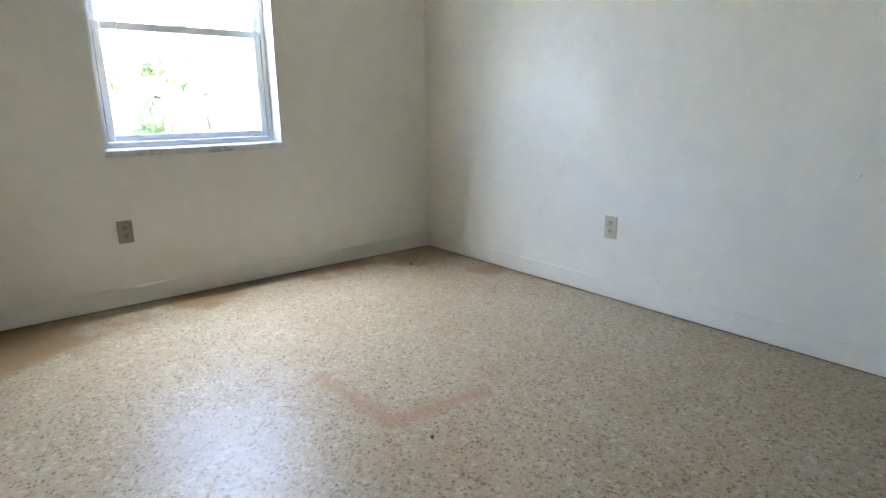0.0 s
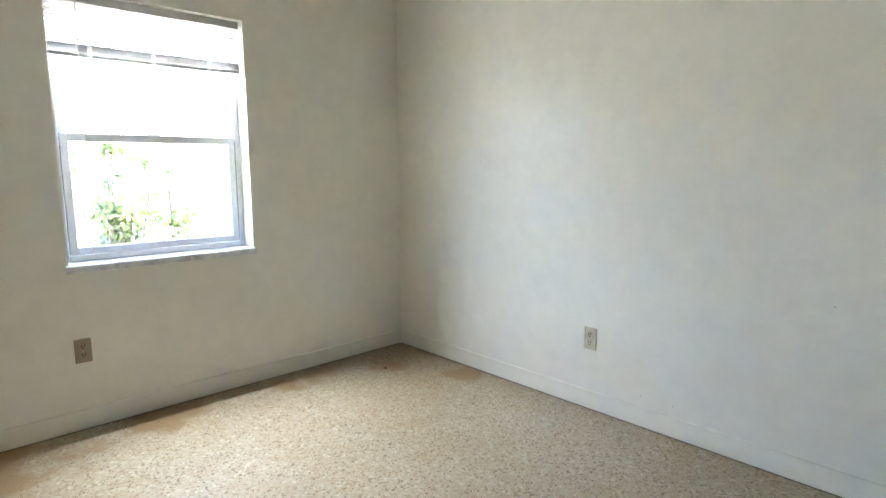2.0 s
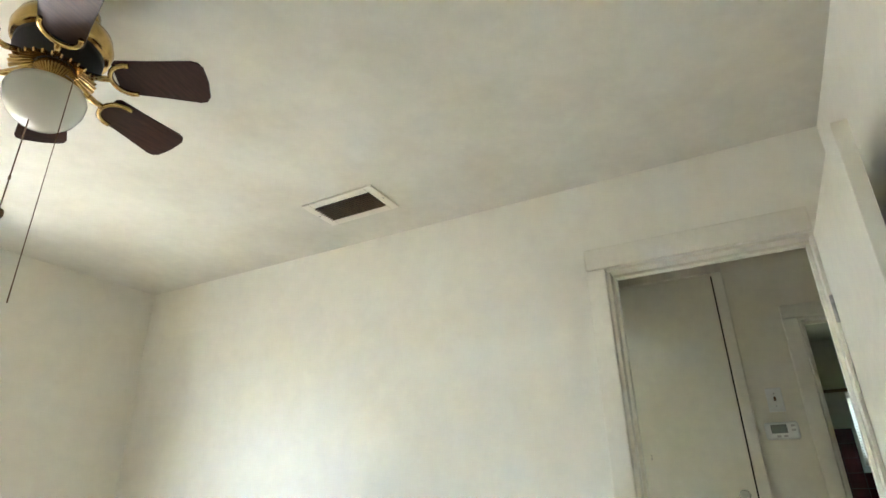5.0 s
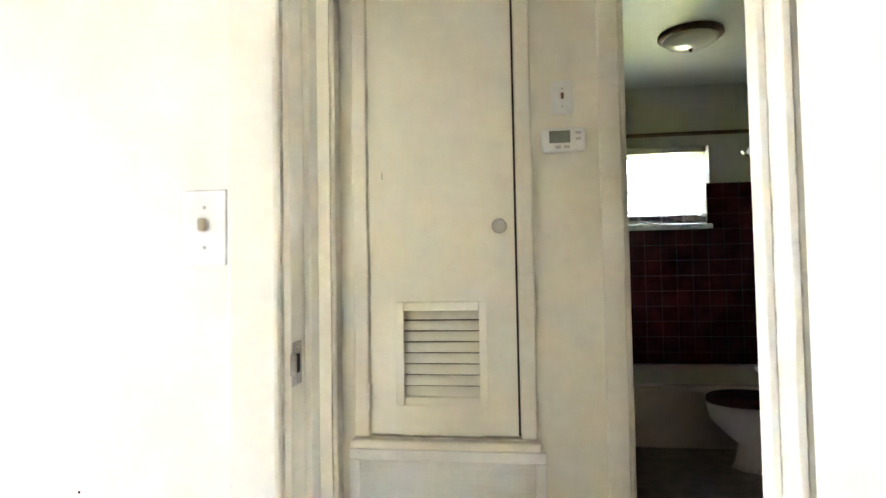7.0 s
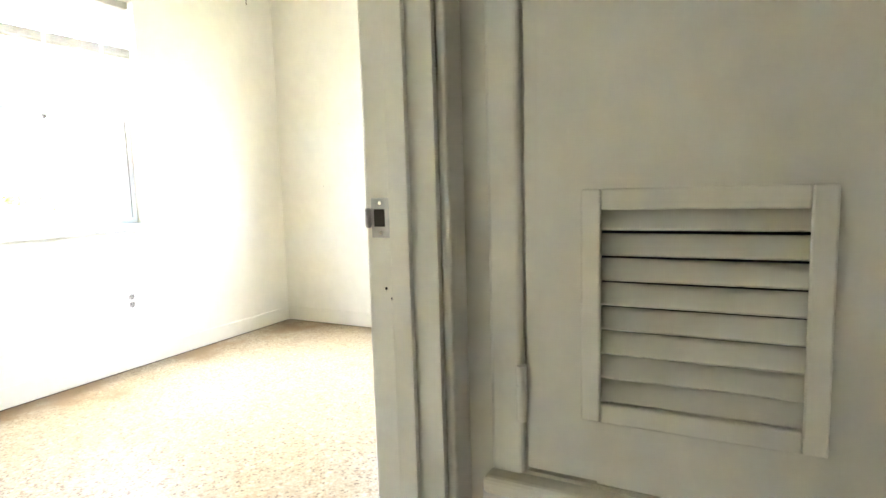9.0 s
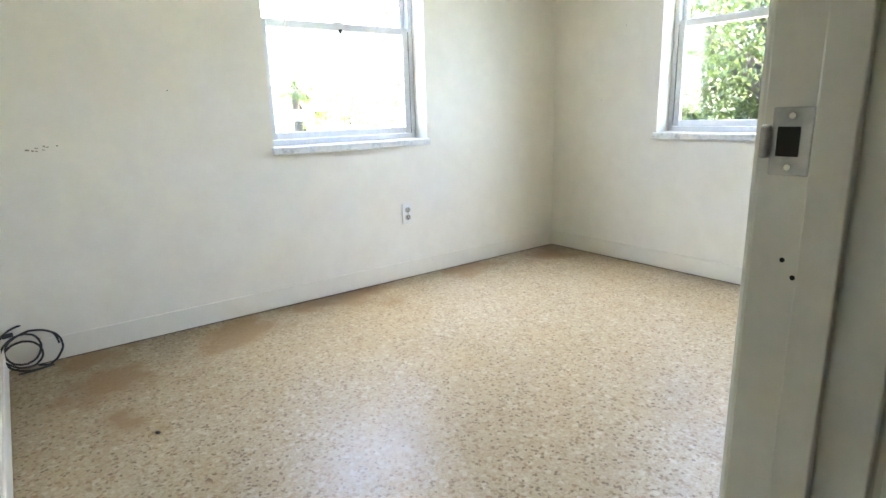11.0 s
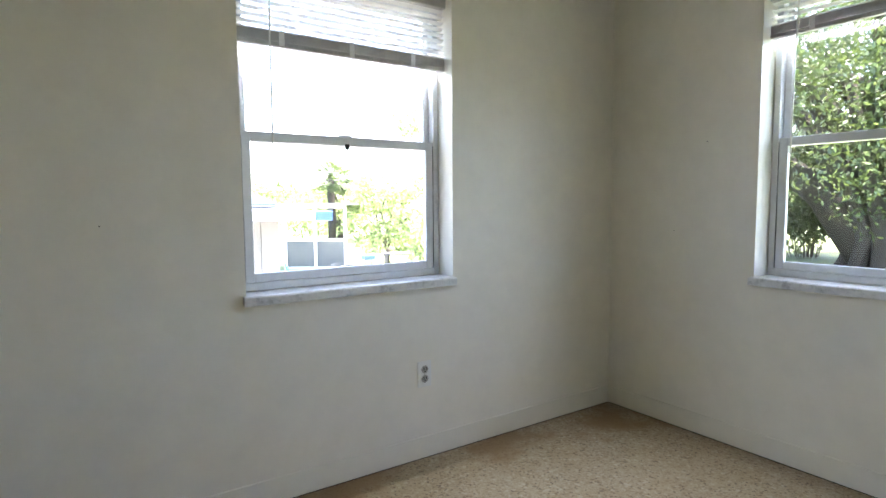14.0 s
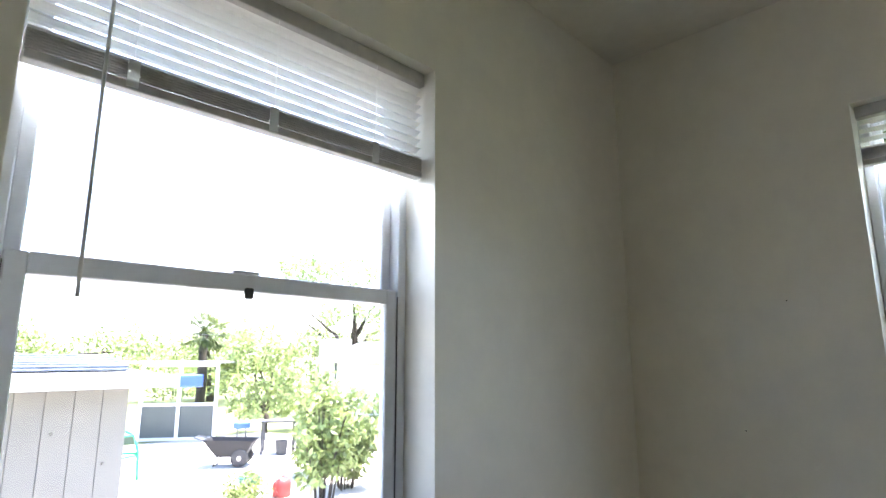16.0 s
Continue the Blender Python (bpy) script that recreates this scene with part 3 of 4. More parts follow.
# ---- fittings in the rooms ----
def ceiling_fan(label, at, blade_mat, metal, chains, turn, group):
    """Six-blade hugger fan; the origin is on the ceiling. Blades lie 0.225 below it, plus the drop in chains."""
    ob = thing("ceiling_fan", label, "ceiling fan", at, group)
    part("canopy", lathe([(0.066, 0), (0.066, -0.02), (0.062, -0.030), (0.055, -0.050)], 32), metal, ob, "", True)
    drop = chains[0]
    if drop > 0.05:
        part("downrod", lathe([(0.012, -0.05), (0.012, -0.07 - drop)], 16), metal, ob, "", True)
    z = -drop
    part("motor_housing", lathe([(0.05, z - 0.052), (0.085, z - 0.060), (0.108, z - 0.080), (0.116, z - 0.110), (0.112, z - 0.135), (0.106, z - 0.142)], 40), metal, ob, "brass motor housing", True)
    part("motor_core", lathe([(0.099, z - 0.1425), (0.099, z - 0.165), (0.075, z - 0.182), (0.045, z - 0.196)], 40), RUBBER, ob, "dark vented motor underside", True)
    fin = mesh_of(box(0.050, 0.108, -0.0026, 0.0026, -0.005, 0.005, 0.001, 1), "vent_fin", metal)
    for i in range(30):
        f = new("vent_fin", fin)
        f.parent = ob
        f.matrix_local = pose(0, 0, 0, 0, 0, i * 12) @ pose(0, 0, z - 0.166, 0, 30, 0)
    part("light_fitter", lathe([(0.040, z - 0.190), (0.046, z - 0.215), (0.034, z - 0.235), (0.044, z - 0.252), (0.058, z - 0.262), (0.058, z - 0.270)], 32), metal, ob, "", True)
    part("glass_bowl", lathe([(0.050, z - 0.262), (0.082, z - 0.268), (0.089, z - 0.286), (0.086, z - 0.311), (0.073, z - 0.340), (0.049, z - 0.362), (0.020, z - 0.373), (0.004, z - 0.375)], 40), MILK, ob, "white opal glass bowl", True)
    # one blade: a tapered paddle with a rounded outer end
    bm = bmesh.new()
    prof = [(0.150, -0.040), (0.158, -0.049), (0.24, -0.054), (0.345, -0.064), (0.362, -0.060), (0.372, -0.046), (0.377, 0.0)]
    out = [bm.verts.new((x, y, 0)) for x, y in prof] + [bm.verts.new((x, -y, 0)) for x, y in prof[-2::-1]]
    face = bm.faces.new(out)
    ext = bmesh.ops.extrude_face_region(bm, geom=[face])
    bmesh.ops.translate(bm, vec=(0, 0, 0.006), verts=[g for g in ext["geom"] if isinstance(g, bmesh.types.BMVert)])
    blade = mesh_of(bm, "blade", blade_mat)
    bm = tube([(0.085, 0, 0.004), (0.115, 0, -0.006), (0.140, 0, -0.006)], 0.008, 8)
    arc = [(0.185 - 0.046 * math.cos(a), 0.044 * math.sin(a), -0.006) for a in np.linspace(-1.75, 1.75, 13)]
    tube(arc, 0.0065, 8, bm)
    iron = mesh_of(bm, "blade_iron", metal, True)
    for i in range(6):
        m = pose(0, 0, 0, 0, 0, turn + 60 * i) @ pose(0, 0, z - 0.215, -13, 0, 0)
        b = new("blade", blade)
        b.parent = ob
        b.matrix_local = m
        r = new("blade_iron", iron)
        r.parent = b
    for (dx, dy, end, knob) in chains[1]:
        zs = z - 0.24
        c = part("pull_chain", tube([(dx * 0.6, dy * 0.6, zs), (dx, dy, zs - 0.03), (dx, dy, end)], 0.0016, 6), BRONZE, ob)
        if knob:
            part("chain_knob", lathe([(0.003, end + 0.012), (0.010, end + 0.006), (0.011, end - 0.006), (0.006, end - 0.014)], 16, pose(dx, dy, 0)), BRONZE, c, "small dark wooden pull knob", True)
            part("coupling", lathe([(0.003, end + 0.083), (0.003, end + 0.092)], 8, pose(dx, dy, 0)), BRONZE, c)
    return ob


mm, mn, ml, mb = material("opal_glass")
mb.inputs["Base Color"].default_value = (0.78, 0.76, 0.68, 1)
mb.inputs["Roughness"].default_value = 0.12
mb.inputs["Subsurface Weight"].default_value = 0.2
mb.inputs["Subsurface Radius"].default_value = (0.03, 0.03, 0.03)
MILK = mm

ceiling_fan("brass ceiling fan with six dark wooden blades and an opal bowl", pose(-1.625, -1.885, H), BLADE, BRASS,
            (-0.008, [(-0.023, -0.009, -0.612, True), (0.009, -0.093, -0.826, False)]), 6, "ceiling fans")
ceiling_fan("ceiling fan with pale wooden blades and pull chains", pose(1.84, -1.28, H), BLADE_PALE, BRASS,
            (0.20, [(-0.05, 0.06, -0.60, True), (0.06, -0.06, -0.78, False)]), 40, "ceiling fans")


def ceiling_vent():
    ob = thing("ceiling_vent", "cream metal ceiling air vent with dark louvres", "air vent", pose(-0.36, -1.845, H))
    w, d = 0.112, 0.190
    f = 0.040
    part("frame", box(-w, w, -d, -d + f, -0.010, -0.0005, 0.003), TRIM, ob)
    part("frame", box(-w, w, d - f, d, -0.010, -0.0005, 0.003), TRIM, ob)
    part("frame", box(-w, -w + f, -d + f + 0.0004, d - f - 0.0004, -0.010, -0.0005, 0.003), TRIM, ob)
    part("frame", box(w - f, w, -d + f + 0.0004, d - f - 0.0004, -0.010, -0.0005, 0.003), TRIM, ob)
    part("backing", box(-w + f, w - f, -d + f, d - f, -0.003, -0.0006), DARKGAP, ob)
    sl = mesh_of(box(-0.0008, 0.0008, -d + f, d - f, -0.008, 0.008), "slat", BRONZE)
    for i in range(9):
        s = new("slat", sl)
        s.parent = ob
        s.matrix_local = pose(-w + f + 0.012 + i * 0.0150, 0, -0.0095, 0, 35, 0)
    for y in (-d + 0.012, d - 0.012):
        part("screw", lathe([(0.004, 0), (0.003, -0.002)], 10, pose(0, y, -0.010)), STEEL, ob)


ceiling_vent()


def outlet(label, at, mat):
    """Duplex outlet: the wall's face at y=0, standing proud to -y."""
    ob = thing("wall_outlet", label, "outlet", at, "wall outlets")
    part("cover_plate", box(-0.035, 0.035, -0.006, -0.0004, -0.057, 0.057, 0.003), mat, ob)
    for z in (-0.021, 0.021):
        s = part("socket", lathe([(0.0168, 0), (0.0168, 0.002), (0.0155, 0.003)], 20, pose(0, -0.006, z, 90, 0, 0)), GREY_FACE if mat is WHITEP else mat, ob)
        for x in (-0.006, 0.006):
            part("slot", box(x - 0.0020, x + 0.0020, -0.0096, -0.0091, z - 0.002, z + 0.009), RUBBER, s)
        part("ground_hole", lathe([(0.0034, 0), (0.0034, 0.0006)], 10, pose(0, -0.0091, z - 0.008, 90, 0, 0)), RUBBER, s)
    part("screw", lathe([(0.003, 0), (0.002, 0.001)], 10, pose(0, -0.006, 0, 90, 0, 0)), STEEL, ob)
    return ob


GREY_FACE = plain("greyed_plastic", (0.42, 0.40, 0.35), 0.4)
OLD = plain("aged_beige_plastic", (0.36, 0.29, 0.20), 0.4)
outlet("aged beige duplex outlet on the window wall", pose(-1.907, 0, 0.383), OLD)
outlet("ivory duplex outlet on the long wall", pose(0, -1.515, 0.371, 0, 0, -90), IVORY)
outlet("white duplex outlet below the bedroom window", pose(2.195, -0.055, 0.378), WHITEP)
outlet("ivory duplex outlet below the tree window", pose(3.41, -1.668, 0.352, 0, 0, -90), IVORY)


def switch(label, at, toggle, up=1):
    ob = thing("light_switch", label, "switch", at, "light switches")
    part("cover_plate", box(-0.035, 0.035, -0.006, -0.0004, -0.057, 0.057, 0.003), WHITEP, ob)
    part("toggle", box(-0.005, 0.005, -0.018, -0.006, -0.010 + 0.004 * up, 0.010 + 0.004 * up, 0.003), toggle, ob, "toggle lever")
    for z in (-0.030, 0.030):
        part("screw", lathe([(0.003, 0), (0.002, 0.001)], 10, pose(0, -0.006, z, 90, 0, 0)), STEEL, ob)


switch("white toggle light switch beside the bedroom door", pose(0, -2.735, 1.115, 0, 0, -90), IVORY)
switch("white toggle light switch above the thermostat", pose(1.11, -3.355, 1.613, 0, 0, -90), BRONZE)

th = thing("thermostat", "white digital wall thermostat with a grey display", "thermostat", pose(1.11, -3.354, 1.468, 0, 0, -90))
body = box(-0.072, 0.072, -0.028, -0.0004, -0.040, 0.040, 0.012, 4)
part("body", body, WHITEP, th, "", True)
part("display", box(-0.046, 0.022, -0.0292, -0.0281, -0.012, 0.028), LCD, th, "grey liquid crystal display")
for x, z in ((0.048, 0.020), (0.048, 0.000), (-0.018, -0.026), (0.010, -0.026)):
    part("button", box(x - 0.009, x + 0.009, -0.0305, -0.0281, z - 0.005, z + 0.005, 0.001, 1), VINYL_DARK, th)

# coiled cable by the wall of the second bedroom
bm = bmesh.new()
rng = random.Random(4)
pts = []
for i in range(150):
    a = i * 0.15
    r = 0.068 + 0.028 * math.sin(i * 0.083 + 1) + rng.uniform(-0.001, 0.001)
    pts.append((r * math.cos(a) * 1.15, 0.022 * math.sin(i * 0.21), 0.085 + r * math.sin(a) + 0.012 * math.sin(i * 0.11)))
lowest = min(p[2] for p in pts) - 0.0045
pts = [(x, y, z - lowest) for x, y, z in pts]
tube(pts, 0.0042, 8, bm)
coil = thing("coiled_cable", "black cable coiled in a loop against the wall", "cable", pose(0.385, -0.125, 0, -18, 0, 12))
part("cord", bm, RUBBER, coil, "", True)
tail = tube([(-0.05, -0.02, 0.006), (-0.01, -0.06, 0.006), (0.06, -0.03, 0.006), (0.02, 0.0, 0.02)], 0.0042, 8)
part("plug", box(-0.070, -0.035, -0.030, -0.012, 0.15, 0.168, 0.004), RUBBER, coil, "black plug")
part("loose_end", tail, RUBBER, coil, "", True)

# small debris on the floor
def debris(x, y, s, turn, name="floor_debris"):
    bm = bmesh.new()
    bmesh.ops.create_icosphere(bm, subdivisions=1, radius=s)
    rg = random.Random(int(x * 100))
    for v in bm.verts:
        v.co = Vector((v.co.x * (1 + rg.uniform(-.4, .4)), v.co.y * 0.6, max(-s * 0.35, v.co.z * 0.5)))
    solid(name, bm, RUBBER, "small dark scrap lying on the terrazzo floor", "debris", at=pose(x, y, s * 0.35, 0, 0, turn))


debris(-1.489, -1.941, 0.012, 30)
debris(-0.40, -0.338, 0.014, 80)
debris(0.667, -0.926, 0.011, 120)

# dark patches of old scraped paint on the wall
sc = thing("wall_scuff", "dark scraped marks on the bedroom wall", "scuff mark", pose(0.555, -0.055, 0.84))
rg = random.Random(9)
for i in range(9):
    x, z = rg.uniform(-0.055, 0.055), rg.uniform(-0.012, 0.012)
    part("scrape", box(x - rg.uniform(.002, .008), x + rg.uniform(.002, .008), -0.0012, -0.0002, z - 0.002, z + rg.uniform(0.001, .004)), OLD, sc)

# ---- bathroom ----
def tiles(name, label, at, cols, rows_, skip, mat=None, s=0.108):
    """Glazed square tiles on a thin grout bed; x across, z up, facing -y."""
    ob = thing(name, label, "tiled wall", at, kind="structure")
    me = mesh_of(box(0.0015, s - 0.0015, -0.0075, -0.001, 0.0015, s - 0.0015, 0.002, 1), "tile", TILE)
    bm = bmesh.new()
    for i in range(cols):
        for j in range(rows_):
            if not skip(i, j):
                add_box(bm, i * s, (i + 1) * s, -0.004, -0.0004, j * s, (j + 1) * s)
                t = new("tile", me)
                t.parent = ob
                t.matrix_local = Matrix.Translation((i * s, 0, j * s))
    part("grout", bm, GROUT, ob)


tiles("tile_wall_east", "glossy dark red tiles round the bathtub", pose(3.4, -3.445, 0.33, 0, 0, -90), 13, 12, lambda i, j: 4 <= i <= 9 and j >= 9)
tiles("tile_wall_south", "glossy dark red tiles round the bathtub", pose(3.392, -4.86, 0.33, 0, 0, 180), 7, 12, lambda i, j: False)
tiles("tile_wainscot", "dark red tile wainscot beside the vanity", pose(2.62, -4.86, 0.006, 0, 0, 180), 13, 11, lambda i, j: j < 3)

tub = thing("bathtub", "beige bathtub along the tiled wall", "bathtub", pose(2.62, -4.85, 0.006))
bm = bmesh.new()
add_box(bm, 0.0, 0.06, 0, 1.40, 0.0, 0.32)
part("apron", bm, PORCELAIN, tub)
bm = bmesh.new()
for a in ((0.0, 0.075, 0.0, 1.40), (0.70, 0.77, 0.0, 1.40), (0.075, 0.70, 0.0, 0.08), (0.075, 0.70, 1.32, 1.40)):
    add_box(bm, a[0], a[1], a[2], a[3], 0.321, 0.35)
bmesh.ops.remove_doubles(bm, verts=bm.verts[:], dist=1e-4)
part("rim", bm, PORCELAIN, tub)
part("basin_floor", box(0.062, 0.76, 0.02, 1.38, 0.03, 0.06), PORCELAIN, tub)
sp = thing("tub_spout", "chrome tub spout on the tiled wall", "spout", pose(3.02, -4.852, 0.60))
part("spout", tube([(0, 0, 0), (0, 0.05, 0), (0, 0.10, -0.01), (0, 0.12, -0.035)], 0.020, 12), CHROME, sp, "", True)
part("handle", lathe([(0.028, 0), (0.028, 0.03), (0.012, 0.05)], 16, pose(0.0, 0, 0.14, -90, 0, 0)), CHROME, sp, "", True)
sh = thing("shower_fixture", "chrome shower head on a bent arm", "shower", pose(3.10, -4.86, 1.86))
part("flange", lathe([(0.03, 0), (0.028, 0.006), (0.012, 0.012)], 20, pose(0, 0, 0, -90, 0, 0)), CHROME, sh, "", True)
part("arm", tube([(0, 0, 0), (0, 0.05, 0.004), (0, 0.11, -0.015), (0, 0.15, -0.05)], 0.009, 10), CHROME, sh, "", True)
part("head", lathe([(0.010, 0.0), (0.016, -0.02), (0.032, -0.05), (0.030, -0.056)], 20, pose(0, 0.15, -0.05, 40, 0, 0)), CHROME, sh, "", True)
rod = thing("shower_rod", "dark metal shower curtain rod", "curtain rod", pose(2.70, -4.86, 1.83))
part("rod", tube([(0, 0.01, 0), (0, 1.41, 0)], 0.012, 12), BRONZE, rod, "", True)
part("flange", lathe([(0.032, 0.0), (0.030, 0.012), (0.018, 0.02)], 20, pose(0, 0, 0, -90, 0, 0)), BRONZE, rod, "", True)
part("flange", lathe([(0.032, 0.0), (0.030, 0.012), (0.018, 0.02)], 20, pose(0, 1.42, 0, 90, 0, 0)), BRONZE, rod, "", True)

wc = thing("toilet", "white toilet with a dark wooden seat lid closed", "toilet", pose(2.32, -4.36, 0.006) @ Matrix.Diagonal((0.88, 0.88, 0.86, 1)))
def oval(rx, ry, z, cy, n=28):
    return [(rx * math.cos(2 * math.pi * i / n), cy + ry * math.sin(2 * math.pi * i / n) * (1.0 if math.sin(2 * math.pi * i / n) > 0 else 0.85), z) for i in range(n)]


def lofted(rings):
    bm = bmesh.new()
    vs = [[bm.verts.new(p) for p in r] for r in rings]
    for a, b in zip(vs, vs[1:]):
        for i in range(len(a)):
            bm.faces.new((a[i], a[(i + 1) % len(a)], b[(i + 1) % len(a)], b[i]))
    bm.faces.new(vs[0])
    bm.faces.new(vs[-1])
    return bm


part("bowl", lofted([oval(.12, .17, 0, -.06), oval(.105, .15, .03, -.06), oval(.095, .12, .14, -.05), oval(.13, .17, .21, -.02), oval(.175, .225, .29, 0), oval(.185, .235, .36, 0), oval(.18, .23, .385, 0)]), PORCELAIN, wc, "", True)
seat = part("seat", lofted([oval(.188, .238, .387, 0), oval(.192, .242, .395, 0), oval(.190, .240, .405, 0)]), SEATWOOD, wc, "dark wooden seat")
part("lid", lofted([oval(.188, .238, .4055, 0), oval(.192, .242, .415, 0), oval(.180, .228, .425, 0)]), SEATWOOD, seat, "dark wooden lid", True)
part("tank", box(-.22, .22, -.54, -.35, .39, .73, .02, 3), PORCELAIN, wc)
part("tank_lid", box(-.23, .23, -.548, -.34, .731, .765, .012, 3), PORCELAIN, wc)
part("pedestal", box(-.09, .09, -.40, -.10, 0.0, .388, .02), PORCELAIN, wc)

va = thing("vanity_cabinet", "dark red-brown wooden bathroom vanity cabinet", "vanity", pose(1.24, -4.85, 0.006))
part("body", box(0, .44, 0, .54, 0.0, .765, .003), CABINET, va)
for x in (.02, .225):
    d = part("door", box(x, x + .195, .541, .558, .12, .70, .004), CABINET, va)
    part("handle", lathe([(.008, 0), (.006, .012), (.013, .018), (.010, .026)], 14, pose(x + .16, .558, .60, -90, 0, 0)), CHROME, d, "small chrome knob", True)
part("counter_top", box(-.012, .46, 0, .58, .7655, .80, .006), COUNTER, va, "beige counter top")
mi = thing("wall_mirror", "framed mirror over the bathroom vanity", "mirror", pose(1.30, -4.86, 0))
part("glass", box(0, .75, .002, .008, 1.26, 1.95), MIRROR, mi)
part("ledge", box(-.02, .9, .0005, .03, 1.21, 1.235, .004), BRONZE, mi)
bl = thing("bathroom_ceiling_light", "round bathroom ceiling light with a dark metal rim", "ceiling light", pose(2.45, -4.17, 2.33))
part("rim", lathe([(.17, 0), (.172, -.018), (.155, -.03)], 36), BRONZE, bl, "", True)
part("diffuser", lathe([(.150, -.024), (.125, -.055), (.07, -.078), (.02, -.085)], 36), MILK, bl, "unlit opal diffuser", True)
part("finial", lathe([(.012, -.083), (.010, -.097), (.004, -.104)], 14), BRONZE, bl, "", True)

# ---- outdoors ----
G = -1.3
bm = bmesh.new()
bm.faces.new([bm.verts.new(c) for c in ((-400, -400, G), (400, -400, G), (400, 400, G), (-400, 400, G))])
solid("ground", bm, GRASS, "green lawn with dry patches", "ground", "structure")
solid("patio", box(-12, 11.5, 1.2, 17.5, G - 0.1, G + 0.03), CONCRETE, "sunlit pale concrete yard", "pavement", "structure")


def leaf_cloud(clusters, count, size, seed, droop=0.0):
    """Many small folded leaves strewn through ellipsoid clumps (centre, radii)."""
    g = np.random.default_rng(seed)
    vol = np.array([r[0] * r[1] * r[2] for _, r in clusters]) ** 0.7
    pick = g.choice(len(clusters), count, p=vol / vol.sum())
    cen = np.array([c for c, _ in clusters])[pick]
    rad = np.array([r for _, r in clusters])[pick]
    d = g.normal(size=(count, 3))
    d /= np.linalg.norm(d, axis=1)[:, None]
    pos = cen + rad * d * (g.uniform(0.35, 1.05, count) ** 0.6)[:, None]
    u = g.normal(size=(count, 3))
    u[:, 2] -= droop
    u /= np.linalg.norm(u, axis=1)[:, None]
    w = np.cross(u, g.normal(size=(count, 3)))
    w /= np.linalg.norm(w, axis=1)[:, None]
    s = size * g.uniform(0.6, 1.4, count)[:, None]
    v = np.stack([pos, pos + u * s * 0.5 + w * s * 0.22, pos + u * s, pos + u * s * 0.5 - w * s * 0.22], 1).reshape(-1, 3)
    me = bpy.data.meshes.new("crown")
    me.from_pydata(v.tolist(), [], (np.arange(count * 4).reshape(-1, 4)).tolist())
    return me


def tree(name, label, x, y, height, spread, trunk_r, leaves, size, mat, seed, low=0.35, clumps=26, limbs=6):
    rg = random.Random(seed)
    ob = thing(name, label, "tree", pose(x, y, G))
    bm = bmesh.new()
    bend = [(0, 0, -0.1), (rg.uniform(-.2, .2) * trunk_r, rg.uniform(-.2, .2), height * .15), (rg.uniform(-.3, .3), rg.uniform(-.3, .3), height * .32), (rg.uniform(-.5, .5), rg.uniform(-.5, .5), height * .55)]
    tube(bend, trunk_r * (1.25 if trunk_r < 0.9 else 0.8), 14, bm, trunk_r * 0.4)
    clusters = []
    for i in range(limbs):
        a = 2 * math.pi * i / limbs + rg.uniform(-.4, .4)
        z0 = height * rg.uniform(.18, .45)
        e = Vector((math.cos(a) * spread * rg.uniform(.5, .85), math.sin(a) * spread * rg.uniform(.5, .85), height * rg.uniform(.5, .85)))
        s = Vector((0, 0, z0))
        mid = s.lerp(e, .5) + Vector((rg.uniform(-.3, .3), rg.uniform(-.3, .3), rg.uniform(-.1, .5)))
        tube([s, mid, e], trunk_r * .42, 8, bm, trunk_r * .10)
    if trunk_r > 0.9:
        for i in range(9):
            a = i * 0.7
            dx, dy = math.cos(a) * trunk_r * .75, math.sin(a) * trunk_r * .75
            tube([(dx * 1.5, dy * 1.5, -.1), (dx, dy, 1.2), (dx * 1.1, dy * 1.2 + 0.5, 3.0), (dx * 2.2, dy * 2.5 + 1.2, 6.0)], trunk_r * .42, 10, bm, trunk_r * .16)
        tube([(-.3, .4, .8), (-.5, 1.6, 2.6), (-.7, 3.2, 4.0), (-.8, 5.2, 5.2)], .62, 12, bm, .25)
    part("trunk", bm, BARK, ob, "", True)
    for i in range(clumps):
        a = rg.uniform(0, 2 * math.pi)
        r = spread * math.sqrt(rg.uniform(0.02, 1)) * .9
        z = height * rg.uniform(low, 0.95)
        k = spread * rg.uniform(.18, .36)
        clusters.append(((r * math.cos(a), r * math.sin(a), z), (k, k, k * .7)))
    me = leaf_cloud(clusters, leaves, size, seed)
    me.materials.append(mat)
    c = new("crown", me)
    c.parent = ob
    return ob


tree("banyan_tree", "huge tree with a thick grey trunk and dense green crown", 22.6, 4.9, 13, 8.5, 0.95, 130000, 0.14, LEAF, 3, 0.20, 90, 9)
tree("broadleaf_tree", "tall leafy green tree behind the yard", 30, 14, 12, 7.0, 0.5, 26000, 0.24, LEAF, 5, 0.08, 40)
tree("broadleaf_tree", "tall leafy green tree behind the yard", 33, -2, 13, 8.0, 0.5, 28000, 0.26, LEAF, 6, 0.05, 40)
tree("broadleaf_tree", "pale tree by the fence, hazy sunlight put into its leaf colour", 20, 24, 8, 4.2, 0.35, 16000, 0.20, LEAF_WASHED, 7, 0.15, 30)
tree("broadleaf_tree", "pale tree by the fence, hazy sunlight put into its leaf colour", 16.5, 33, 4.6, 4.5, 0.25, 9000, 0.24, LEAF_WASHED, 8, 0.15, 30)
tree("broadleaf_tree", "pale tree beyond the neighbour's roof, hazy sunlight put into its leaf colour", 9, 38, 4.6, 5.0, 0.25, 9000, 0.26, LEAF_WASHED, 12, 0.15, 30)
tree("small_tree", "small pale green tree in the yard", 11.3, 17.0, 3.6, 1.6, 0.09, 4200, 0.16, LEAF_WASHED, 9, 0.2, 22)


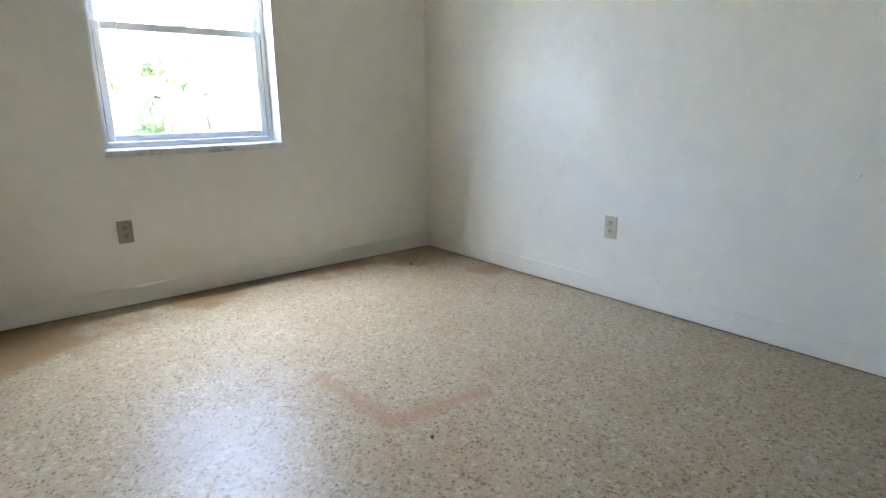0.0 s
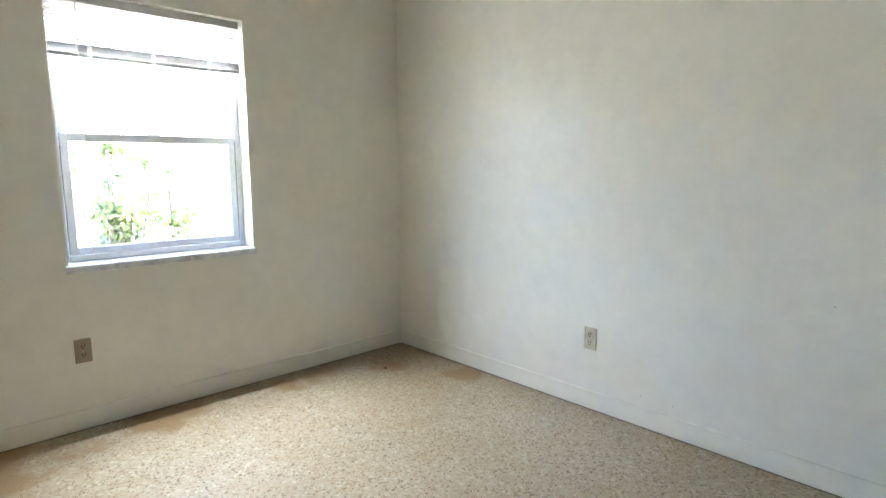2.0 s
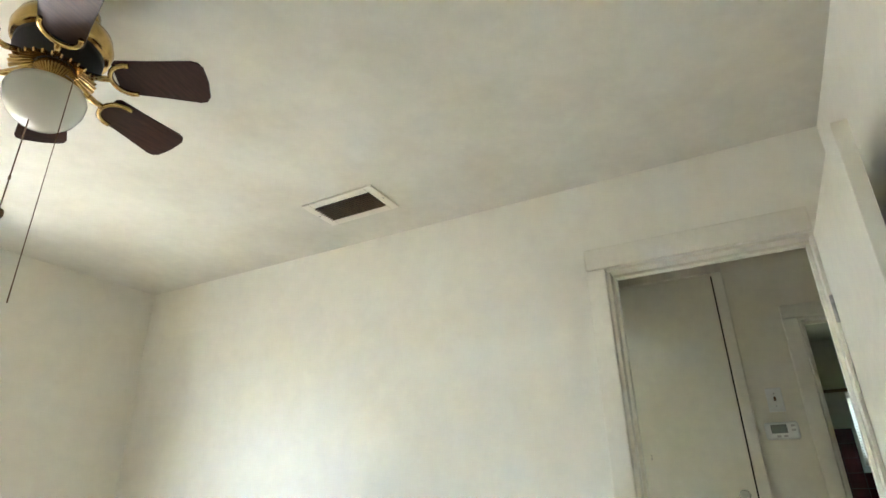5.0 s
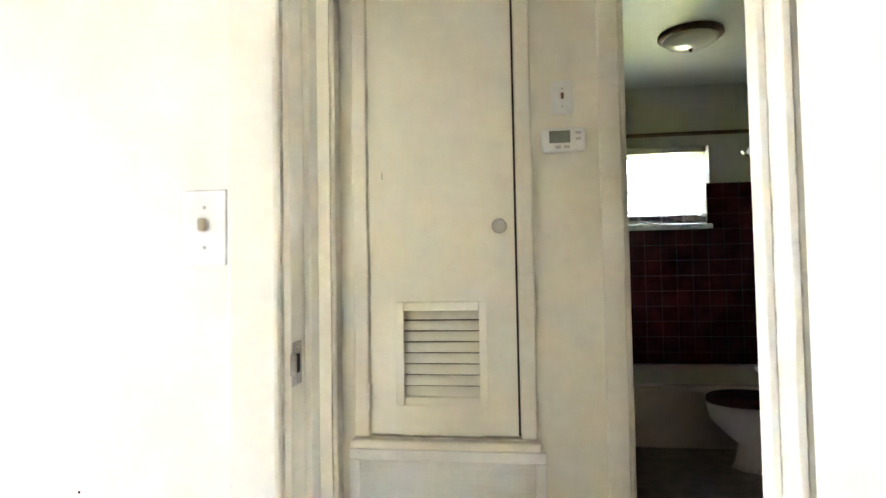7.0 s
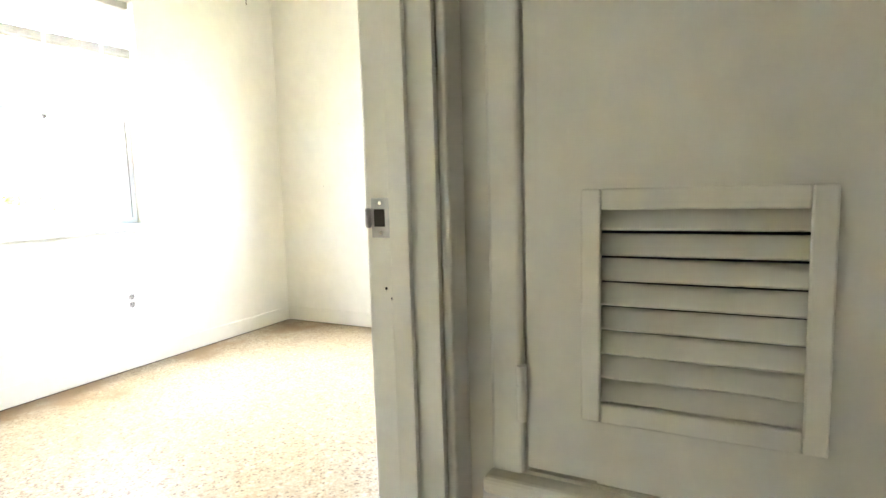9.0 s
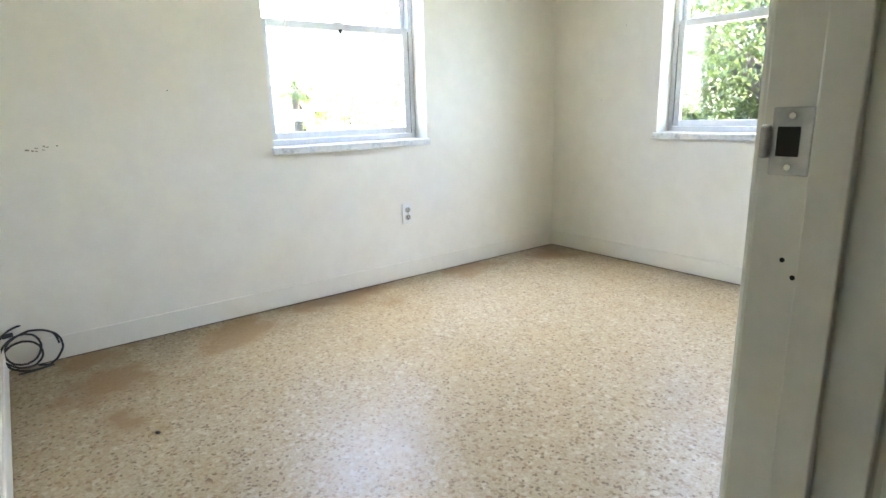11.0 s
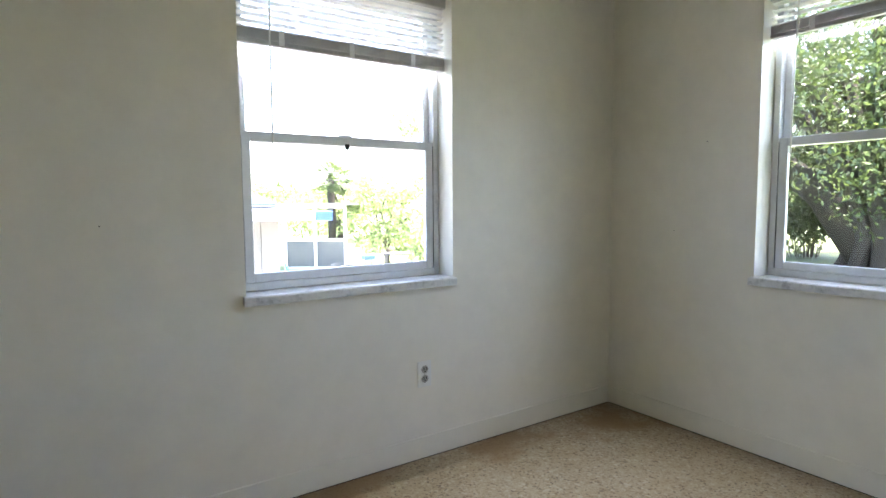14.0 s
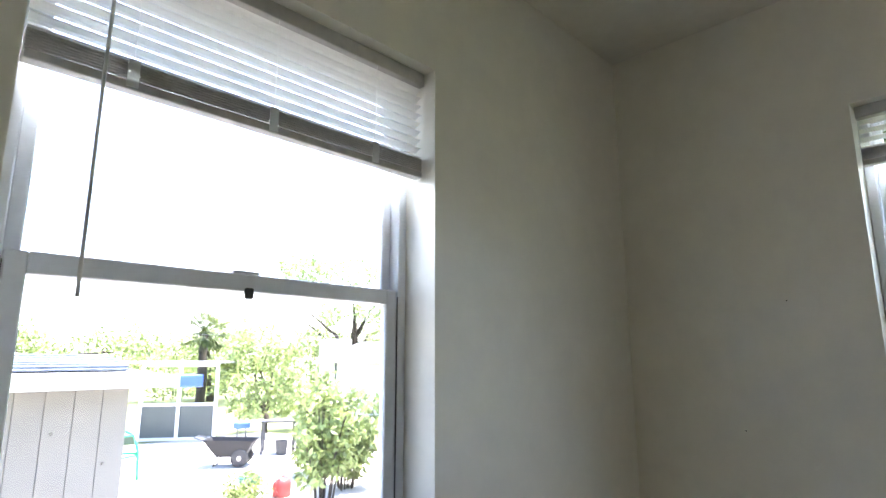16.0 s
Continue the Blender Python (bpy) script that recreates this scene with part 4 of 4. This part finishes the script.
def shrub(label, x, y, h, r, leaves, size, mat, seed, canes=12):
    rg = random.Random(seed)
    ob = thing("shrub", label, "shrub", pose(x, y, G))
    bm = bmesh.new()
    cl = []
    for i in range(canes):
        a = rg.uniform(0, 2 * math.pi)
        rr = r * rg.uniform(.1, .9)
        top = Vector((rr * math.cos(a), rr * math.sin(a), h * rg.uniform(.55, 1)))
        tube([(top.x * .25, top.y * .25, -.05), (top.x * .5, top.y * .5, top.z * .5), top], .018, 6, bm, .006)
        for f in (.45, .7, 1.0):
            k = r * rg.uniform(.2, .36)
            cl.append(((top.x * (.3 + .7 * f), top.y * (.3 + .7 * f), top.z * f), (k, k, k * .7)))
    part("stems", bm, BARK, ob)
    me = leaf_cloud(cl, leaves, size, seed, 0.5)
    me.materials.append(mat)
    c = new("foliage", me)
    c.parent = ob


shrub("broad-leaved green shrub beside the yard", 7.25, 7.6, 1.95, 0.80, 2000, 0.15, LEAF_WASHED, 21)
shrub("leafy green shrub beside the yard", 8.3, 8.4, 1.6, 0.8, 1700, 0.16, LEAF_WASHED, 22)
shrub("green shrub in front of the neighbour's wall", -0.55, 5.0, 3.1, 0.60, 1500, 0.12, LEAF, 23)
shrub("green shrub in front of the neighbour's wall", 0.35, 5.6, 2.7, 0.50, 800, 0.12, LEAF, 24)
shrub("low weeds along the edge of the yard", 6.45, 8.9, 0.38, 0.5, 700, 0.10, LEAF_WASHED, 41, 16)
shrub("feathery pale green shrub beside the yard", 8.6, 10.2, 2.35, 0.75, 2600, 0.13, LEAF_WASHED, 42, 14)
shrub("tall bamboo-like thicket beside the big tree", 19.5, 8.6, 4.2, 2.2, 12000, 0.16, LEAF, 25, 30)
shrub("dense thicket behind the big tree", 27.0, 9.0, 5.0, 3.2, 10000, 0.2, LEAF, 26, 24)
shrub("dense thicket behind the big tree", 28.0, 1.0, 5.0, 3.2, 10000, 0.2, LEAF, 27, 24)


def palm():
    ob = thing("palm_tree", "shaggy fan palm with drooping fronds", "palm tree", pose(12.6, 25.5, G))
    part("trunk", tube([(0, 0, -.1), (.05, 0, 1.5), (.0, .05, 3.6)], .26, 12, None, .20), BARK, ob, "", True)
    rg = random.Random(31)
    bm = bmesh.new()
    for i in range(44):
        a = rg.uniform(0, 2 * math.pi)
        el = rg.uniform(-0.9, 1.1)
        L = rg.uniform(.9, 1.3)
        o = Vector((0, 0, 3.75))
        d = Vector((math.cos(a) * math.cos(el), math.sin(a) * math.cos(el), math.sin(el)))
        hub = o + d * L * .55
        tube([o, hub], .02, 4, bm)
        side = d.cross(Vector((0, 0, 1))).normalized()
        upv = side.cross(d)
        for k in range(11):
            b = (k - 5) * .24
            e = hub + (d * math.cos(b) + side * math.sin(b)) * L * .75 + Vector((0, 0, -.16 * abs(b) - .1))
            m = hub.lerp(e, .5) + upv * .04
            q = side * .035 * math.cos(b) + d * .02
            bm.faces.new([bm.verts.new(p) for p in (hub, m + q, e, m - q)])
    part("fronds", bm, LEAF, ob)


palm()


def neighbour():
    ob = thing("neighbour_house", "low grey house with plank siding and a shallow white roof", "house", pose(0, 0, 0))
    part("wall", box(-9, 3.85, 7.0, 14.0, G, 0.93), STUCCO, ob)
    bm = bmesh.new()
    x0, x1, y0, y1, ze, zr = -9.4, 4.28, 6.55, 14.4, 0.99, 1.62
    b = [bm.verts.new(c) for c in ((x0, y0, ze), (x1, y0, ze), (x1, y1, ze), (x0, y1, ze))]
    r = [bm.verts.new(c) for c in ((x0 + 3.5, 10.5, zr), (x1 - 3.0, 10.5, zr))]
    for f in ((b[0], b[1], r[1], r[0]), (b[1], b[2], r[1]), (b[2], b[3], r[0], r[1]), (b[3], b[0], r[0]), (b[3], b[2], b[1], b[0])):
        bm.faces.new(f)
    part("roof", bm, ROOFING, ob)
    part("fascia", box(x0, x1, y0 - .02, y0 - .001, 0.86, 1.0), PAINTW, ob, "white fascia board")
    part("fascia", box(x1 + .001, x1 + .02, y0, y1, 0.86, 1.0), PAINTW, ob, "white fascia board")
    part("vent_pipe", lathe([(.05, 1.1), (.05, 1.75), (.08, 1.76), (.08, 1.82)], 14, pose(2.6, 9.6, 0)), PAINTW, ob)
    plank = mesh_of(box(0.004, 0.296, -0.018, -0.001, -0.85, 0.86, 0.004, 1), "plank", STUCCO)
    skirt = mesh_of(box(0.004, 0.296, -0.026, -0.001, G + 0.03, -0.862, 0.004, 1), "skirt_plank", STUCCO)
    for i in range(16):
        for me in (plank, skirt):
            p = new(me.name, me)
            p.parent = ob
            p.location = (3.85 - 0.3 * (i + 1), 7.0, 0)
    for x, z in ((3.62, -0.05), (3.33, -0.45), (3.60, -1.02), (3.05, 0.35)):
        part("knot", lathe([(0.022, 0.019), (0.014, 0.022)], 8, pose(x, 7.0, z, 90, 0, 0)), DARKGAP, ob)
    tp = bmesh.new()
    add_box(tp, -0.9, 0.9, -0.5, 0.5, 0.0, 0.02)
    for k in range(6):
        add_box(tp, -0.9, 0.9, -0.45 + k * 0.17, -0.37 + k * 0.17, 0.021, 0.05)
    bmesh.ops.transform(tp, matrix=pose(2.9, 7.4, 1.145, 9, 0, 0), verts=tp.verts[:])
    part("folded_tarp", tp, TARP, ob, "grey-blue folded tarp on the roof edge")
    part("corner_box", box(4.30, 4.62, 6.58, 6.9, 0.84, 1.0, .02), BLUEP, ob, "blue box under the eave")


neighbour()


def porch():
    ob = thing("screen_porch", "white framed screen porch", "porch", pose(7.7, 18.2, G, 0, 0, -35))
    for x in (0, 1.1, 2.2):
        part("post", box(x - .05, x + .05, -.05, .05, 0, 2.35, .005), PAINTW, ob)
    for z in (0.02, 1.05, 2.25):
        part("rail", box(-.05, 2.25, -.04, .04, z, z + .09, .005), PAINTW, ob)
    part("screen", box(.0, 2.2, -.004, .004, .1, 1.05), SCREEN, ob, "dark insect screen")
    part("porch_roof", box(-1.2, 2.5, -.3, 2.0, 2.36, 2.42), ROOFING, ob)


porch()

wb = thing("wheelbarrow", "dark grey plastic garden cart with a spoked wheel", "wheelbarrow", pose(7.9, 12.3, G + .03, 0, 0, -40))
bm = bmesh.new()
lo = [bm.verts.new(c) for c in ((-.32, -.22, .22), (.30, -.22, .22), (.30, .22, .22), (-.32, .22, .22))]
hi = [bm.verts.new(c) for c in ((-.62, -.34, .62), (.52, -.34, .58), (.52, .34, .58), (-.62, .34, .62))]
bm.faces.new(lo)
for i in range(4):
    bm.faces.new((lo[i], lo[(i + 1) % 4], hi[(i + 1) % 4], hi[i]))
bmesh.ops.solidify(bm, geom=bm.faces[:], thickness=.02)
part("tray", bm, GREYP, wb)
for y in (-.28, .28):
    w = part("wheel", lathe([(.17, -.03), (.20, -.02), (.20, .02), (.17, .03)], 24, pose(.22, y, .20, 90, 0, 0)), GREYP, wb)
    part("hub", lathe([(.05, -.035), (.05, .035)], 12, pose(.22, y, .20, 90, 0, 0)), CHROME, w)
part("leg", tube([(-.3, -.2, .22), (-.38, -.2, 0.02), (-.38, .2, 0.02), (-.3, .2, .22)], .016, 8), GREYP, wb)
part("handle", tube([(-.6, -.2, .58), (-.85, -.2, .66), (-.85, .2, .66), (-.6, .2, .58)], .016, 8), GREYP, wb)

gc = thing("garden_chair_frame", "green tubular garden chair frame", "chair", pose(5.35, 12.3, G + .03, 0, 0, 20))
for x in (-.25, .25):
    part("side_tube", tube([(x, -.4, .02), (x, -.35, .6), (x, -.2, .9), (x, .3, 1.02), (x, .35, .98)], .03, 8), GREENP, gc, "", True)
    part("leg", tube([(x, .3, .02), (x, .2, .5), (x, -.33, .55)], .03, 8), GREENP, gc, "", True)
part("cross_tube", tube([(-.25, -.2, .9), (.25, -.2, .9)], .025, 8), GREENP, gc)
part("cross_tube", tube([(-.25, -.33, .5), (.25, -.33, .5)], .025, 8), GREENP, gc)

tb = thing("potting_table", "dark slatted garden table with buckets under it", "table", pose(9.6, 13.2, G + .03, 0, 0, -35))
for y in (-.24, -.08, .08, .24):
    part("top_slat", box(-.45, .45, y - .07, y + .07, .80, .84, .005), GREYP, tb)
for x in (-.40, .40):
    for y in (-.25, .25):
        part("leg", box(x - .025, x + .025, y - .025, y + .025, 0, .7995, .004), GREYP, tb)
for x, y in ((9.5, 12.85), (9.95, 12.6)):
    solid("bucket", lathe([(.13, 0), (.17, .34), (.18, .35), (.16, .35), (.12, .03)], 20), GREYP, "black plastic plant bucket", "bucket", at=pose(x, y, G + .03))
can = thing("watering_can", "faded red plastic watering can beside the shrub", "watering can", pose(7.15, 8.75, G + .03, 0, 0, 35))
part("body", lathe([(.15, 0), (.17, .02), (.165, .22), (.12, .30), (.10, .31), (.10, .29)], 22), REDP, can, "", True)
part("spout", tube([(.15, 0, .06), (.26, 0, .18), (.36, 0, .34)], .028, 10, None, .018), REDP, can, "", True)
part("handle", tube([(-.16, 0, .06), (-.27, 0, .14), (-.25, 0, .30), (-.10, 0, .36), (.06, 0, .33)], .014, 8), REDP, can, "", True)
pl = thing("planter_tub", "teal plastic planter tub with trailing weeds", "planter", pose(6.85, 9.45, G + .03) @ Matrix.Scale(0.72, 4))
part("tub", lathe([(.20, 0), (.27, .36), (.29, .37), (.29, .40), (.25, .40), (.24, .34)], 24), TEAL, pl, "", True)
part("soil", lathe([(.24, .33), (.23, .345)], 20), BARK, pl)
me = leaf_cloud([((0, 0, .45), (.22, .22, .14)), ((.2, -.15, .30), (.14, .14, .18))], 320, .09, 61, .4)
me.materials.append(LEAF_WASHED)
new("weeds", me).parent = pl
bs = thing("blue_stool", "blue plastic seat on a dark stand", "stool", pose(9.6, 15.3, G + .03))
part("seat", box(-.2, .2, -.16, .16, .45, .62, .03), BLUEP, bs)
for x in (-.15, .15):
    part("leg", tube([(x, 0, 0), (x * .8, 0, .45)], .02, 6), GREYP, bs)
hoop = thing("basketball_hoop", "white basketball backboard with a rim on a pole", "basketball hoop", pose(12.9, 15.4, G, 0, 0, -40))
part("pole", tube([(0, .3, 0), (0, .3, 2.4), (0, .05, 2.7)], .05, 10), GREYP, hoop)
bd = part("backboard", box(-.55, .55, -.02, .02, 2.35, 3.15, .01), PAINTW, hoop)
part("target", tube([(-.22, -.03, 2.5), (-.22, -.03, 2.85), (.22, -.03, 2.85), (.22, -.03, 2.5)], .015, 4), GREYP, bd)
part("rim", tube([(.22 * math.cos(a), -.28 + .22 * math.sin(a), 2.42) for a in np.linspace(0, 2 * math.pi, 20)], .012, 6), STEEL, hoop)

fh = thing("far_house", "far white house with a grey roof", "house", pose(19.5, 18.5, G, 0, 0, -30))
part("wall", box(-4, 4, 0, 5, 0, 2.3), PAINTW, fh)
bm = bmesh.new()
b = [bm.verts.new(c) for c in ((-4.4, -.4, 2.3), (4.4, -.4, 2.3), (4.4, 5.4, 2.3), (-4.4, 5.4, 2.3))]
r = [bm.verts.new(c) for c in ((-2.2, 2.5, 3.3), (2.2, 2.5, 3.3))]
for f in ((b[0], b[1], r[1], r[0]), (b[1], b[2], r[1]), (b[2], b[3], r[0], r[1]), (b[3], b[0], r[0]), (b[3], b[2], b[1], b[0])):
    bm.faces.new(f)
part("roof", bm, ROOFING, fh)
fe = thing("picket_fence", "white board fence beside the yard", "fence", pose(8.7, 6.0, G))
bd = mesh_of(box(0, .13, 0, .02, 0, 1.15, .004, 1), "board", FENCE)
for i in range(24):
    s = new("board", bd)
    s.parent = fe
    s.matrix_local = pose(i * .14 * .35, i * .14 * .94, 0, 0, 0, 70)
gx = thing("utility_wire", "thin overhead wire across the yard", "wire", pose(0, 0, 0))
part("wire", tube([(-2, 24, 2.4), (12, 22, 2.15), (30, 20, 2.5)], .012, 5), GREYP, gx)

# small nail holes and chips in the paint
for x, y, z, turn in ((0.0, -1.794, 0.151, -90), (0.0, -1.951, 0.149, -90), (1.017, -0.055, 1.054, 0), (3.41, -0.438, 0.977, -90), (3.41, -0.598, 1.393, -90), (3.41, -1.348, 0.073, -90), (0.765, -0.055, 0.087, 0), (0.0, -2.526, 0.716, -90)):
    solid("nail_hole", lathe([(0.0022, 0), (0.0015, 0.001)], 8, pose(0, 0, 0, 90, 0, 0)), DARKGAP, "tiny dark nail hole in the painted wall", "nail hole", at=pose(x, y, z, 0, 0, turn))
for y, z in ((-2.478, 0.787), (-2.489, 0.771)):
    solid("paint_chip", lathe([(0.0027, 0), (0.0020, 0.001)], 7, pose(0, 0, 0, 90, 0, 0)), DARKGAP, "small dark chip in the painted door jamb", "paint chip", at=pose(1.0303, y, z, 0, 0, -90))
